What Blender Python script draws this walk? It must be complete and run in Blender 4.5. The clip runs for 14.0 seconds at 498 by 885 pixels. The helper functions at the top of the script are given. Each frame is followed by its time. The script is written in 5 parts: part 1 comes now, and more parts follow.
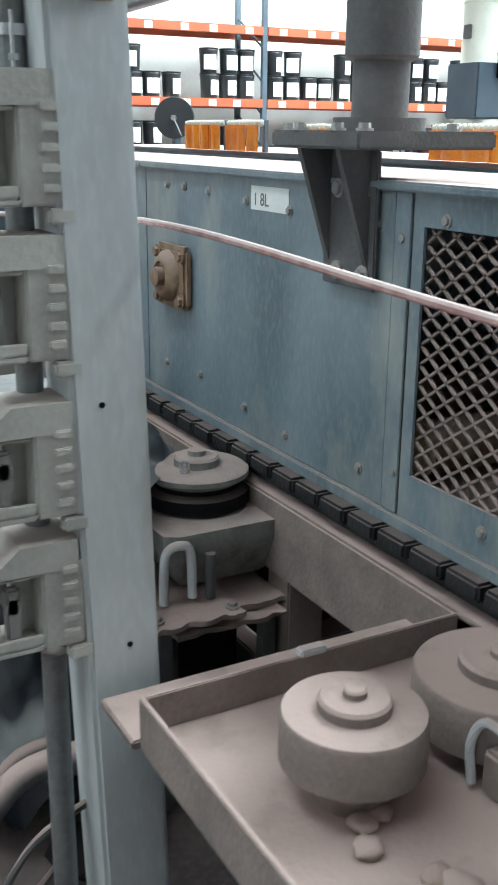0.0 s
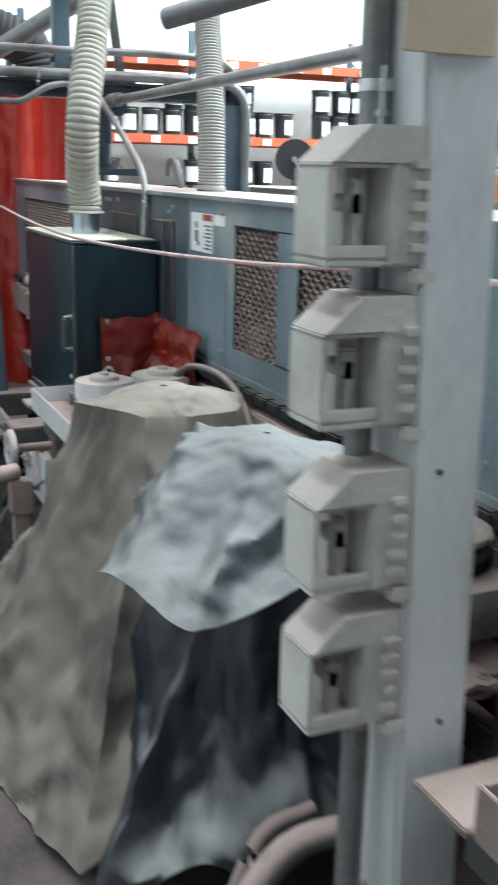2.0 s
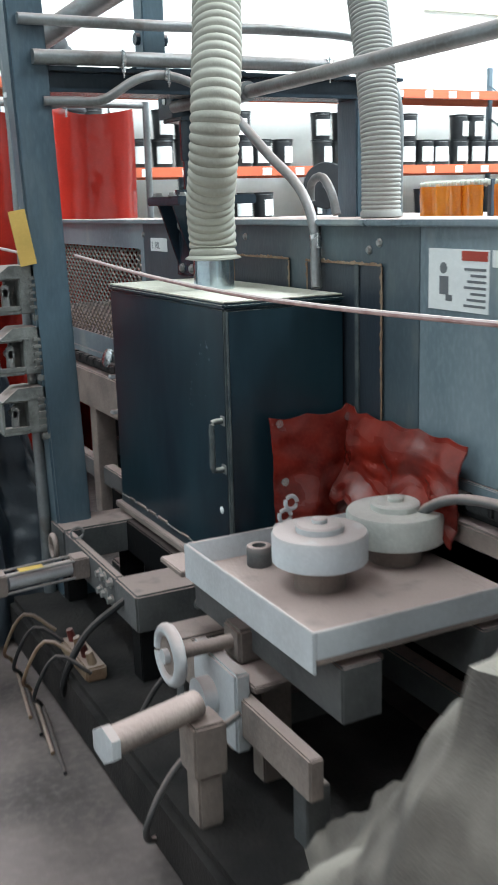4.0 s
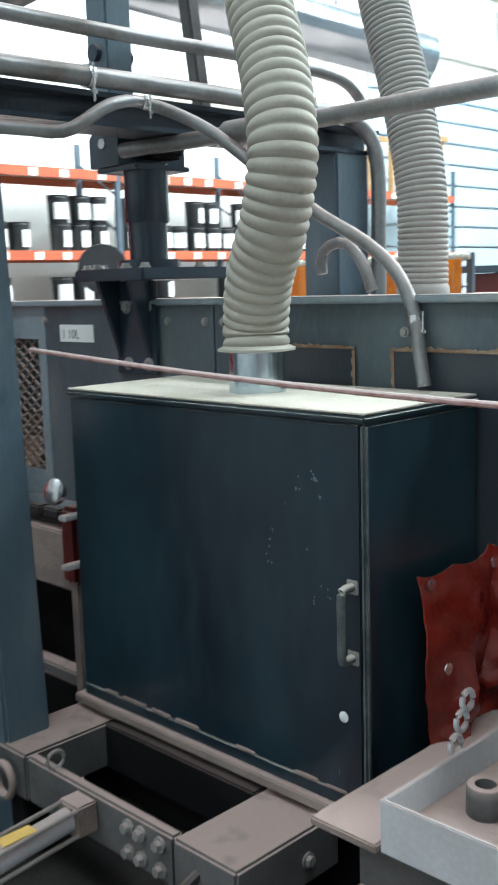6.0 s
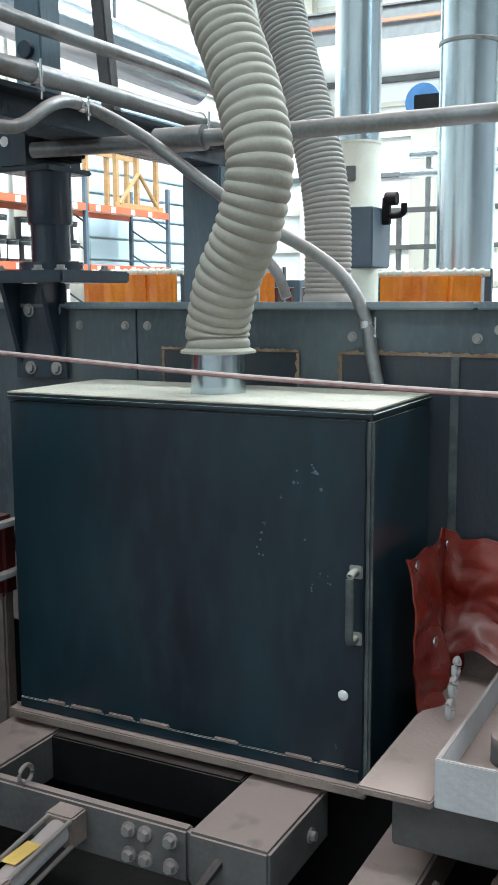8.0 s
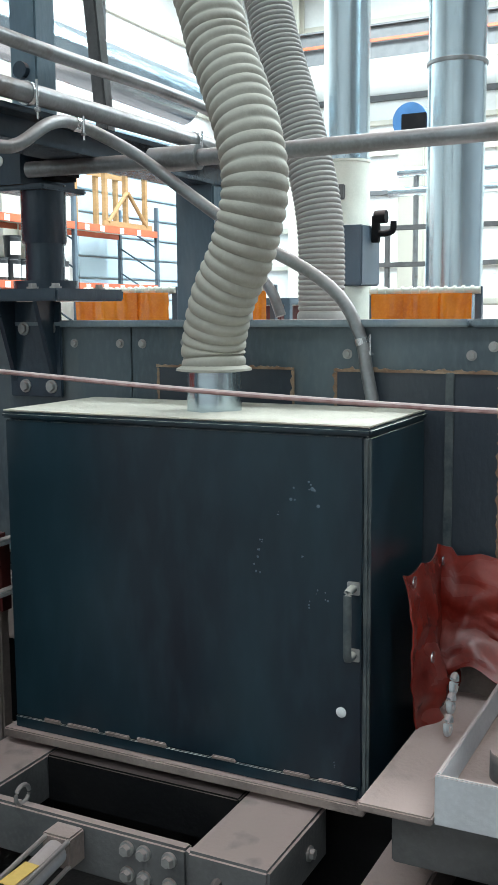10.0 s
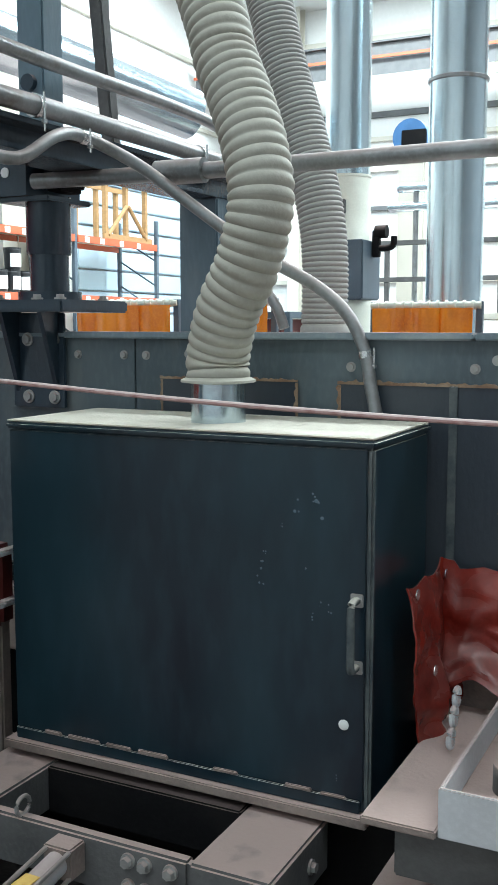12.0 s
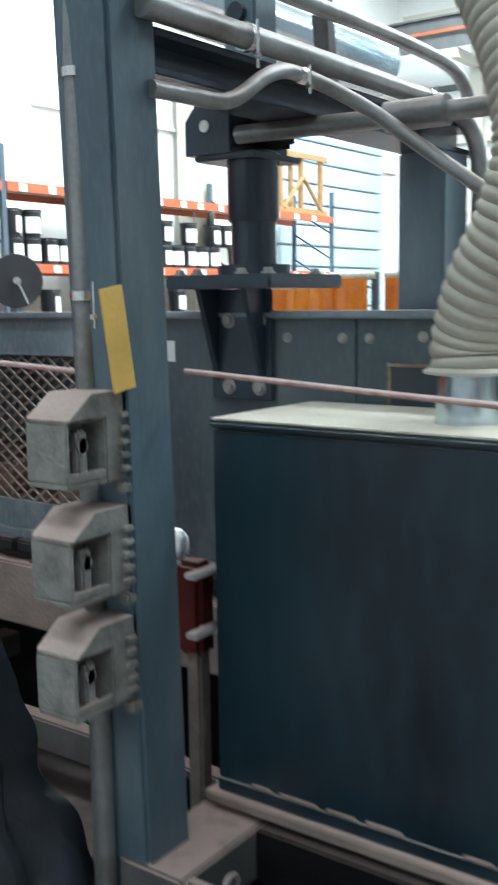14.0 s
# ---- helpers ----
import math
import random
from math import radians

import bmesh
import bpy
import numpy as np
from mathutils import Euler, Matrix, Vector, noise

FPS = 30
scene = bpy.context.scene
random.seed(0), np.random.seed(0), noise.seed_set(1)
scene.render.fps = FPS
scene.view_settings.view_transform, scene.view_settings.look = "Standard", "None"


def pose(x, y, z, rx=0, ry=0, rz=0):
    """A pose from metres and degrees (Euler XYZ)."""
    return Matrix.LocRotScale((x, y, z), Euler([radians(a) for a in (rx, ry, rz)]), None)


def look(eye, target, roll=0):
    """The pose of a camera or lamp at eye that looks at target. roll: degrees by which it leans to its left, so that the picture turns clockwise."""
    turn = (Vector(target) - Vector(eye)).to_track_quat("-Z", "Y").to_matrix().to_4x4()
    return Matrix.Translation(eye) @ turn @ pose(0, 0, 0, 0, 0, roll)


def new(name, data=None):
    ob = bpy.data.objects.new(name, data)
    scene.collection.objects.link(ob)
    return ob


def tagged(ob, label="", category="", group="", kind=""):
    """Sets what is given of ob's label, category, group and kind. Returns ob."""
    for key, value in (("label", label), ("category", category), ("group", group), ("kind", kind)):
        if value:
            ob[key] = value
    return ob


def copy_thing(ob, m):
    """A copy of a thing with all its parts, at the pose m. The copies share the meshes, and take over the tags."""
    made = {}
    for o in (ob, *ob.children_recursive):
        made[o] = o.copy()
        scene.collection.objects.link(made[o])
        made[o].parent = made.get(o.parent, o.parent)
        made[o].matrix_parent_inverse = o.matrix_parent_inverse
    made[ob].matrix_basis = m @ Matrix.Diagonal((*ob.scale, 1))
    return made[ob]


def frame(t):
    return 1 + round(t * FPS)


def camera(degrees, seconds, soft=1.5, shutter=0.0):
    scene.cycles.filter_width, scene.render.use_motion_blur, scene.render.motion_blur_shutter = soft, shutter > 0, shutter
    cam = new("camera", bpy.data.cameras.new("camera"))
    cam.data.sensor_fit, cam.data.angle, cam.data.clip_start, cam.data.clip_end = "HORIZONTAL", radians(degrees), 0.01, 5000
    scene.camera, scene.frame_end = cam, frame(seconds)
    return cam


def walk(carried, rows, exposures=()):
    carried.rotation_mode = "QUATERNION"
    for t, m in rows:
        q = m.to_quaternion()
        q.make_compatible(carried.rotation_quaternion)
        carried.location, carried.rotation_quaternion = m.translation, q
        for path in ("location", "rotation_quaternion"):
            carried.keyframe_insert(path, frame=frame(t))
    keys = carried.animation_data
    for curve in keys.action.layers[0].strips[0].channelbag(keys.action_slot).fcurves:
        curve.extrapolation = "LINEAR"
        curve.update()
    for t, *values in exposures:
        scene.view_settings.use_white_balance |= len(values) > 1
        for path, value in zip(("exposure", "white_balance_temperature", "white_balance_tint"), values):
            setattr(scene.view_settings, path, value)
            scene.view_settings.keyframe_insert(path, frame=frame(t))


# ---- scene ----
cam = camera(27.9, 14.0, soft=1.1, shutter=0.5)
PATH = [
    (0, (-0.117, -0.189, 1.567), (0.8, 1.486, 0.972), 0.6),
    (0.5, (-0.267, -0.229, 1.565), (0.686, 1.424, 0.962), 0.6),
    (1, (-0.33, -0.214, 1.577), (0.621, 1.455, 1.021), 0.9),
    (1.5, (-0.391, -0.132, 1.587), (0.513, 1.571, 1.054), 2.3),
    (2, (-0.437, 0.053, 1.586), (0.354, 1.813, 1.058), 1.25),
    (2.5, (-0.449, 0.48, 1.58), (0.231, 2.294, 1.082), 2.2),
    (3, (-0.53, 0.92, 1.525), (0.122, 2.752, 1.061), 2.3),
    (3.2, (-0.509, 1.117, 1.543), (0.17, 2.94, 1.076), 1.0),
    (5.3, (-0.714, 2.762, 1.496), (0.477, 4.324, 1.117), -0.1),
    (5.5, (-0.746, 2.872, 1.494), (0.49, 4.401, 1.131), -0.3),
    (6, (-0.795, 3.173, 1.514), (0.602, 4.57, 1.203), -1.7),
    (6.5, (-0.924, 3.36, 1.506), (0.679, 4.504, 1.156), 0.9),
    (7, (-1.136, 3.554, 1.493), (0.602, 4.488, 1.166), -1.9),
    (7.5, (-1.227, 3.615, 1.502), (0.561, 4.457, 1.195), 0.0),
    (8, (-1.22, 3.621, 1.503), (0.539, 4.527, 1.209), -0.3),
    (8.5, (-1.236, 3.627, 1.496), (0.534, 4.522, 1.234), -0.5),
    (10.8, (-1.232, 3.644, 1.507), (0.545, 4.522, 1.246), -0.4),
    (11, (-1.233, 3.652, 1.503), (0.549, 4.523, 1.245), -0.3),
    (11.5, (-1.24, 3.644, 1.502), (0.544, 4.513, 1.252), -0.3),
    (12, (-1.244, 3.645, 1.5), (0.535, 4.529, 1.267), -0.0),
    (12.5, (-1.245, 3.649, 1.503), (0.533, 4.536, 1.275), -0.2),
    (13, (-1.239, 3.674, 1.499), (0.511, 4.608, 1.25), 0.1),
    (13.5, (-1.157, 3.811, 1.491), (0.53, 4.838, 1.177), 0.7),
    (14, (-0.937, 3.984, 1.509), (0.664, 5.15, 1.227), -0.8),
]
walk(cam, [(t, look(eye, target, roll)) for t, eye, target, roll in PATH], exposures=((0.0, 0.68), (3.0, 0.68), (5.5, 0.5), (14.0, 0.43)))

# ---------------------------------------------------------------- light
world = bpy.data.worlds.new("sky")
scene.world = world
world.use_nodes = True
wn = world.node_tree.nodes
sky = wn.new("ShaderNodeTexSky")
sky.sky_type, sky.sun_disc = "NISHITA", False
sky.sun_elevation, sky.sun_rotation = radians(50), radians(120)
wn["Background"].inputs[1].default_value = 0.1
world.node_tree.links.new(sky.outputs[0], wn["Background"].inputs[0])

ROOF = 9.0


def assumed_skylight_lamp(x, y, wx, wy, power, col=(0.82, 0.96, 1.0)):
    """Area lamp standing for daylight through one assumed opening of the roof."""
    d = bpy.data.lights.new("skylight", "AREA")
    d.shape, d.size, d.size_y, d.energy, d.color = "RECTANGLE", wx, wy, power, col
    o = new("assumed_skylight_lamp", d)
    o.matrix_world = pose(x, y, ROOF - 0.02)


# unseen openings; the two at x < 0 are added to brighten west-facing sides
ASSUMED_SKYLIGHTS = [(-8.0, 5.0, 1.6, 16.0, 200), (-2.6, 4.0, 1.2, 13.0, 400), (6.0, 6.0, 1.6, 16.0, 1750), (12.0, 6.0, 1.6, 16.0, 2300), (17.5, 6.0, 1.6, 16.0, 2300)]
for s in ASSUMED_SKYLIGHTS:
    assumed_skylight_lamp(*s)


# ---------------------------------------------------------------- materials
def material(name, col, rough=0.6, metal=0.0, col2=None, scale=6.0, amount=0.5, dust=0.0, dustcol=(0.44, 0.325, 0.295), bump=0.1, fine=90.0, streak=1.0, spec=0.5, trans=0.0, wear=None, lo=0.1, hi=0.75, crumple=0.0):
    """Paint, metal, cloth or dust: two scales of mottling, fine relief, and dust that lies on upward faces."""
    m = bpy.data.materials.new(name)
    m.use_nodes = True
    n, l = m.node_tree.nodes, m.node_tree.links
    b = n["Principled BSDF"]
    b.inputs["Roughness"].default_value, b.inputs["Metallic"].default_value = rough, metal
    b.inputs["Specular IOR Level"].default_value = spec
    b.inputs["Transmission Weight"].default_value = trans
    tc = n.new("ShaderNodeTexCoord")
    mp = n.new("ShaderNodeMapping")
    mp.inputs["Scale"].default_value = (1, 1, streak)
    geo = n.new("ShaderNodeNewGeometry")
    l.new(geo.outputs["Position"], mp.inputs[0])

    def noise_node(sc, detail=5.0):
        k = n.new("ShaderNodeTexNoise")
        k.inputs["Scale"].default_value, k.inputs["Detail"].default_value = sc, detail
        l.new(mp.outputs[0], k.inputs["Vector"])
        return k

    def ramp(src, a, c):
        k = n.new("ShaderNodeMapRange")
        k.inputs[1].default_value, k.inputs[2].default_value = a, c
        l.new(src, k.inputs[0])
        return k.outputs[0]

    def mix(f, a, c):
        k = n.new("ShaderNodeMix")
        k.data_type = "RGBA"
        for sock, v in ((k.inputs[0], f), (k.inputs[6], a), (k.inputs[7], c)):
            if isinstance(v, (tuple, list)):
                sock.default_value = (*v, 1)
            elif isinstance(v, float):
                sock.default_value = v
            else:
                l.new(v, sock)
        return k.outputs[2]

    def mul(a, c):
        k = n.new("ShaderNodeMath")
        k.operation = "MULTIPLY"
        l.new(a, k.inputs[0])
        if isinstance(c, float):
            k.inputs[1].default_value = c
        else:
            l.new(c, k.inputs[1])
        return k.outputs[0]

    big, small = noise_node(scale), noise_node(fine, 3.0)
    col2 = col2 or tuple(c * 0.6 for c in col)
    c = mix(mul(ramp(big.outputs[0], 0.4, 0.65), amount), col, col2)
    c = mix(mul(ramp(small.outputs[0], 0.45, 0.75), 0.35 * amount), c, tuple(min(1, v * 1.35 + 0.01) for v in col))
    if wear:
        w = noise_node(scale * 2.3, 8.0)
        c = mix(mul(ramp(w.outputs[0], 0.56, 0.74), 0.7), c, wear)
    if dust:
        sep = n.new("ShaderNodeSeparateXYZ")
        l.new(geo.outputs["Normal"], sep.inputs[0])
        patch = noise_node(11.0)
        d = mul(mul(ramp(sep.outputs[2], lo, hi), ramp(patch.outputs[0], 0.12, 0.42)), dust)
        c = mix(d, c, dustcol)
        r = n.new("ShaderNodeMapRange")
        r.inputs[3].default_value, r.inputs[4].default_value = rough, 0.95
        l.new(d, r.inputs[0])
        l.new(r.outputs[0], b.inputs["Roughness"])
    l.new(c, b.inputs["Base Color"])
    if bump:
        bp = n.new("ShaderNodeBump")
        bp.inputs["Strength"].default_value, bp.inputs["Distance"].default_value = bump, 0.01
        l.new(small.outputs[0], bp.inputs["Height"])
        if crumple:
            b2 = n.new("ShaderNodeBump")
            b2.inputs["Strength"].default_value, b2.inputs["Distance"].default_value = crumple, 0.05
            k = noise_node(5.0, 2.0)
            l.new(k.outputs[0], b2.inputs["Height"])
            l.new(b2.outputs[0], bp.inputs["Normal"])
        l.new(bp.outputs[0], b.inputs["Normal"])
    return m


DUST = (0.44, 0.325, 0.295)
M = {
    "panel": material("panel_paint", (0.21, 0.265, 0.295), 0.36, 0.0, (0.085, 0.125, 0.15), 2.0, 0.95, 0.8, streak=0.45, wear=(0.40, 0.41, 0.37), bump=0.02),
    # darker copy of the panel paint, with shade put into its colour
    "panel_shaded": material("shaded_panel_paint", (0.085, 0.115, 0.13), 0.4, 0.0, (0.045, 0.065, 0.08), 3.0, 0.9, 0.8, streak=0.4, wear=(0.16, 0.17, 0.165), bump=0.02),
    "panel_dark": material("dark_plate", (0.022, 0.032, 0.045), 0.45, 0, (0.045, 0.055, 0.065), 4.0, 0.6, 0.8, streak=0.4),
    "boxpaint": material("dark_blue_box_paint", (0.014, 0.037, 0.050), 0.28, 0, (0.005, 0.011, 0.020), 2.6, 0.95, 0.97, (0.62, 0.59, 0.52), 0.0, 22, 0.35),
    "boxedge": material("dusty_box_edge", (0.10, 0.115, 0.115), 0.7, 0, (0.035, 0.05, 0.06), 14.0, 0.9, 0.9, (0.62, 0.59, 0.52), 0.1),
    "column": material("column_paint", (0.62, 0.645, 0.65), 0.5, 0, (0.44, 0.49, 0.52), 4.0, 0.7, 0.8, streak=0.3, wear=(0.42, 0.40, 0.35), bump=0.04),
    "bluesteel": material("blue_grey_steel", (0.095, 0.145, 0.18), 0.36, 0, (0.05, 0.08, 0.105), 3.0, 0.8, 0.7, streak=0.3, wear=(0.17, 0.21, 0.23)),
    "darksteel": material("dark_blue_steel", (0.026, 0.046, 0.066), 0.24, 0.1, (0.02, 0.03, 0.045), 5.0, 0.6, 0.6, streak=0.4),
    "dusty": material("dust_covered_steel", (0.27, 0.215, 0.19), 0.9, 0, (0.15, 0.12, 0.11), 8.0, 0.7, 0.95, bump=0.25),
    "dustgrey": material("grey_frame_paint", (0.115, 0.115, 0.115), 0.65, 0, (0.055, 0.056, 0.058), 7.0, 0.7, 0.95, bump=0.15),
    "cast": material("cast_housing", (0.54, 0.54, 0.50), 0.75, 0, (0.34, 0.335, 0.31), 9.0, 0.6, 0.5, bump=0.15),
    "dirtycast": material("dirty_cast_housing", (0.25, 0.255, 0.24), 0.75, 0, (0.13, 0.13, 0.125), 14.0, 0.9, 0.7, bump=0.25),
    "white_dusty": material("whitish_painted_steel", (0.55, 0.56, 0.58), 0.6, 0, (0.42, 0.42, 0.43), 6.0, 0.6, 0.8),
    "rubber": material("black_rubber", (0.012, 0.013, 0.015), 0.7, 0, (0.03, 0.03, 0.03), 12.0, 0.6, 0.25, bump=0.3),
    # for black parts, and for shade painted in below machine and dust box
    "black": material("black_steel_and_void_shade", (0.008, 0.008, 0.009), 0.85, 0, (0.02, 0.018, 0.017), 6.0, 0.5, 0.2, spec=0.1),
    "galv": material("galvanised_steel", (0.58, 0.68, 0.73), 0.2, 0.95, (0.42, 0.51, 0.57), 4.0, 0.7, 0.0, bump=0.03, streak=0.5),
    "conduit": material("conduit_steel", (0.27, 0.29, 0.30), 0.33, 0.5, (0.15, 0.15, 0.15), 6.0, 0.8, 0.5, wear=(0.16, 0.135, 0.12)),
    "hose": material("ribbed_hose", (0.37, 0.36, 0.31), 0.6, 0, (0.29, 0.275, 0.23), 5.0, 0.6, 0.6, (0.50, 0.48, 0.41)),
    "hose_grey": material("grey_ribbed_hose", (0.33, 0.335, 0.325), 0.6, 0, (0.25, 0.25, 0.24), 5.0, 0.6, 0.5, (0.55, 0.53, 0.48)),
    "redvinyl": material("red_vinyl", (0.23, 0.019, 0.010), 0.24, 0, (0.10, 0.009, 0.007), 7.0, 0.8, 0.16, (0.48, 0.30, 0.26), 0.05, crumple=0.6),
    "redcurtain": material("red_welding_curtain", (0.34, 0.022, 0.014), 0.2, 0, (0.24, 0.015, 0.010), 2.0, 0.6, 0.3, bump=0.03, crumple=0.5),
    "amber": material("amber_vinyl", (0.88, 0.25, 0.012), 0.14, 0, (0.66, 0.13, 0.008), 5.0, 0.8, 0.3, bump=0.02),
    "strap": material("grey_strap", (0.035, 0.036, 0.042), 0.7),
    "tarp": material("dusty_canvas", (0.17, 0.145, 0.125), 0.85, 0, (0.04, 0.033, 0.033), 2.2, 0.97, 0.6, (0.38, 0.33, 0.28), 0.2, 240, lo=0.3, hi=0.85, crumple=0.2),
    "plastic": material("black_plastic_sheet", (0.016, 0.020, 0.028), 0.3, 0, (0.04, 0.05, 0.06), 3.5, 0.8, 0.9, (0.44, 0.44, 0.43), 0.1, lo=0.45, hi=0.95, crumple=0.5),
    "clearplastic": material("whitish_plastic_sheet", (0.09, 0.10, 0.11), 0.35, 0, (0.02, 0.025, 0.033), 5.0, 0.97, 0.5, (0.40, 0.39, 0.38), 0.1, lo=0.45, hi=0.92, crumple=0.45),
    "floor": material("dusty_concrete", (0.20, 0.155, 0.145), 0.85, 0, (0.06, 0.048, 0.047), 2.2, 0.9, 0.0, bump=0.25, fine=40),
    # concrete and debris with the shade under the machine put into the colour
    "shadedark": material("shade_dark_concrete", (0.016, 0.014, 0.014), 0.8, 0, (0.045, 0.038, 0.036), 5.0, 0.8, bump=0.3, spec=0.2),
    "wallwhite": material("white_wall_sheet", (0.80, 0.81, 0.80), 0.6, 0, (0.70, 0.72, 0.71), 0.8, 0.5, bump=0.04, fine=12),
    "greywall": material("grey_wall_sheet", (0.24, 0.25, 0.26), 0.7, 0, (0.18, 0.19, 0.20), 0.8, 0.5),
    "siding": material("pale_blue_siding", (0.44, 0.57, 0.66), 0.5, 0, (0.38, 0.50, 0.59), 0.8, 0.5, bump=0.02),
    "rackblue": material("rack_post_blue", (0.07, 0.10, 0.13), 0.5, 0, None, 4.0, 0.5),
    "rackorange": material("rack_beam_orange", (0.50, 0.095, 0.035), 0.5, 0, (0.38, 0.07, 0.03), 4.0, 0.6),
    "pail": material("black_pail_plastic", (0.012, 0.014, 0.017), 0.4, 0, (0.025, 0.028, 0.03), 9.0, 0.5),
    "paper": material("white_paper", (0.78, 0.80, 0.79), 0.7, 0, (0.68, 0.70, 0.70), 9.0, 0.5),
    "ink": material("dark_ink", (0.16, 0.17, 0.18), 0.7),
    "redink": material("red_print", (0.45, 0.06, 0.04), 0.7),
    "card": material("tan_cardboard", (0.52, 0.43, 0.32), 0.85, 0, (0.44, 0.36, 0.27), 6.0, 0.5),
    "yellow": material("yellow_tag", (0.78, 0.50, 0.13), 0.6, 0, (0.66, 0.42, 0.11), 9.0, 0.5),
    "wood": material("pine_crate_wood", (0.33, 0.19, 0.08), 0.7, 0, (0.24, 0.14, 0.06), 6.0, 0.7, streak=3.0),
    "rust": material("rusty_iron", (0.22, 0.13, 0.08), 0.8, 0.1, (0.33, 0.25, 0.17), 20.0, 0.9, 0.7, bump=0.4),
    "bolt": material("zinc_bolt", (0.38, 0.38, 0.37), 0.45, 0.5, (0.25, 0.24, 0.23), 30.0, 0.6, 0.6),
    "steel": material("bright_steel", (0.62, 0.63, 0.64), 0.25, 0.9, (0.5, 0.5, 0.5), 9.0, 0.4),
    "rope": material("pink_white_cord", (0.52, 0.34, 0.32), 0.7, 0, (0.30, 0.11, 0.10), 40.0, 0.6, 0.6, (0.62, 0.57, 0.55)),
    "roof": material("white_roof_sheet", (0.72, 0.73, 0.73), 0.6, 0, (0.6, 0.6, 0.6), 0.6, 0.4),
    "girt": material("dark_girt_steel", (0.10, 0.105, 0.11), 0.6),
    "tanpaint": material("tan_wall_post", (0.55, 0.53, 0.46), 0.6, 0, (0.47, 0.45, 0.4), 1.0, 0.5),
    "blueduct": material("blue_fan_paint", (0.05, 0.16, 0.36), 0.4),
    "redpaint": material("red_enamel", (0.11, 0.014, 0.012), 0.5, 0, (0.12, 0.02, 0.016), 9.0, 0.6, 0.5),
    "cream": material("cream_paint", (0.62, 0.62, 0.54), 0.5, 0, (0.5, 0.5, 0.43), 6.0, 0.5),
}


# ---------------------------------------------------------------- mesh helpers
def B():
    return bmesh.new()


def box(bm, x0, x1, y0, y1, z0, z1, bevel=0.0, m=None):
    mat = Matrix.Translation(((x0 + x1) / 2, (y0 + y1) / 2, (z0 + z1) / 2)) @ Matrix.Diagonal((abs(x1 - x0), abs(y1 - y0), abs(z1 - z0), 1))
    vs = bmesh.ops.create_cube(bm, size=1, matrix=mat)["verts"]
    if bevel:
        es = list({e for v in vs for e in v.link_edges})
        vs = list({v for f in bmesh.ops.bevel(bm, geom=es, offset=bevel, segments=2, affect="EDGES")["faces"] for v in f.verts} | {v for v in vs if v.is_valid})
    if m is not None:
        bmesh.ops.transform(bm, matrix=m, verts=[v for v in vs if v.is_valid])
    return bm


def cyl(bm, p, q, r, r2=None, seg=24, caps=True):
    p, q = Vector(p), Vector(q)
    d = q - p
    mat = Matrix.Translation((p + q) / 2) @ d.to_track_quat("Z", "Y").to_matrix().to_4x4()
    bmesh.ops.create_cone(bm, cap_ends=caps, segments=seg, radius1=r, radius2=r if r2 is None else r2, depth=d.length, matrix=mat)
    return bm


def lathe(bm, base, profile, seg=40, axis=(0, 0, 1)):
    """Turn a profile of (radius, height) round an axis through base."""
    rot = Vector(axis).to_track_quat("Z", "Y").to_matrix()
    rings = []
    for r, h in profile:
        rings.append([bm.verts.new(Vector(base) + rot @ Vector((r * math.cos(2 * math.pi * i / seg), r * math.sin(2 * math.pi * i / seg), h))) for i in range(seg)])
    for a, b in zip(rings, rings[1:]):
        for i in range(seg):
            bm.faces.new((a[i], a[(i + 1) % seg], b[(i + 1) % seg], b[i]))
    bm.faces.new(rings[0][::-1])
    bm.faces.new(rings[-1])
    return bm


def smooth_path(pts, step):
    """Even points along a smooth curve through pts."""
    P = [Vector(p) for p in pts]
    P = [P[0] * 2 - P[1]] + P + [P[-1] * 2 - P[-2]]
    out = []
    for i in range(1, len(P) - 2):
        a, b, c, d = P[i - 1:i + 3]
        for k in range(30):
            t = k / 30
            out.append(0.5 * (2 * b + (c - a) * t + (2 * a - 5 * b + 4 * c - d) * t * t + (3 * b - a - 3 * c + d) * t ** 3))
    out.append(P[-2])
    res, left = [out[0]], step
    for a, b in zip(out, out[1:]):
        seg, pos = (b - a).length, 0.0
        while seg - pos >= left:
            pos += left
            res.append(a.lerp(b, pos / seg))
            left = step
        left -= seg - pos
    return res


def sweep(bm, pts, radius, seg=12, step=0.03, rib=0.0, pitch=0.027, smooth=True):
    """A round tube along a smooth path; rib: height of its ribs."""
    path = smooth_path(pts, step) if smooth else [Vector(p) for p in pts]
    up = Vector((0.3, 0.2, 0.9)).normalized()
    rings = []
    for i, p in enumerate(path):
        d = (path[min(i + 1, len(path) - 1)] - path[max(i - 1, 0)]).normalized()
        s = d.cross(up if abs(d.dot(up)) < 0.95 else Vector((1, 0, 0))).normalized()
        u = s.cross(d)
        r = radius
        if rib:
            ph = (i * step / pitch) % 1.0
            r = radius - rib * (1 - math.sin(math.pi * ph) ** 0.8)
        rings.append([bm.verts.new(p + (s * math.cos(a) + u * math.sin(a)) * r) for a in (2 * math.pi * k / seg for k in range(seg))])
    for a, b in zip(rings, rings[1:]):
        for k in range(seg):
            bm.faces.new((a[k], a[(k + 1) % seg], b[(k + 1) % seg], b[k]))
    bm.faces.new(rings[0][::-1])
    bm.faces.new(rings[-1])
    return bm


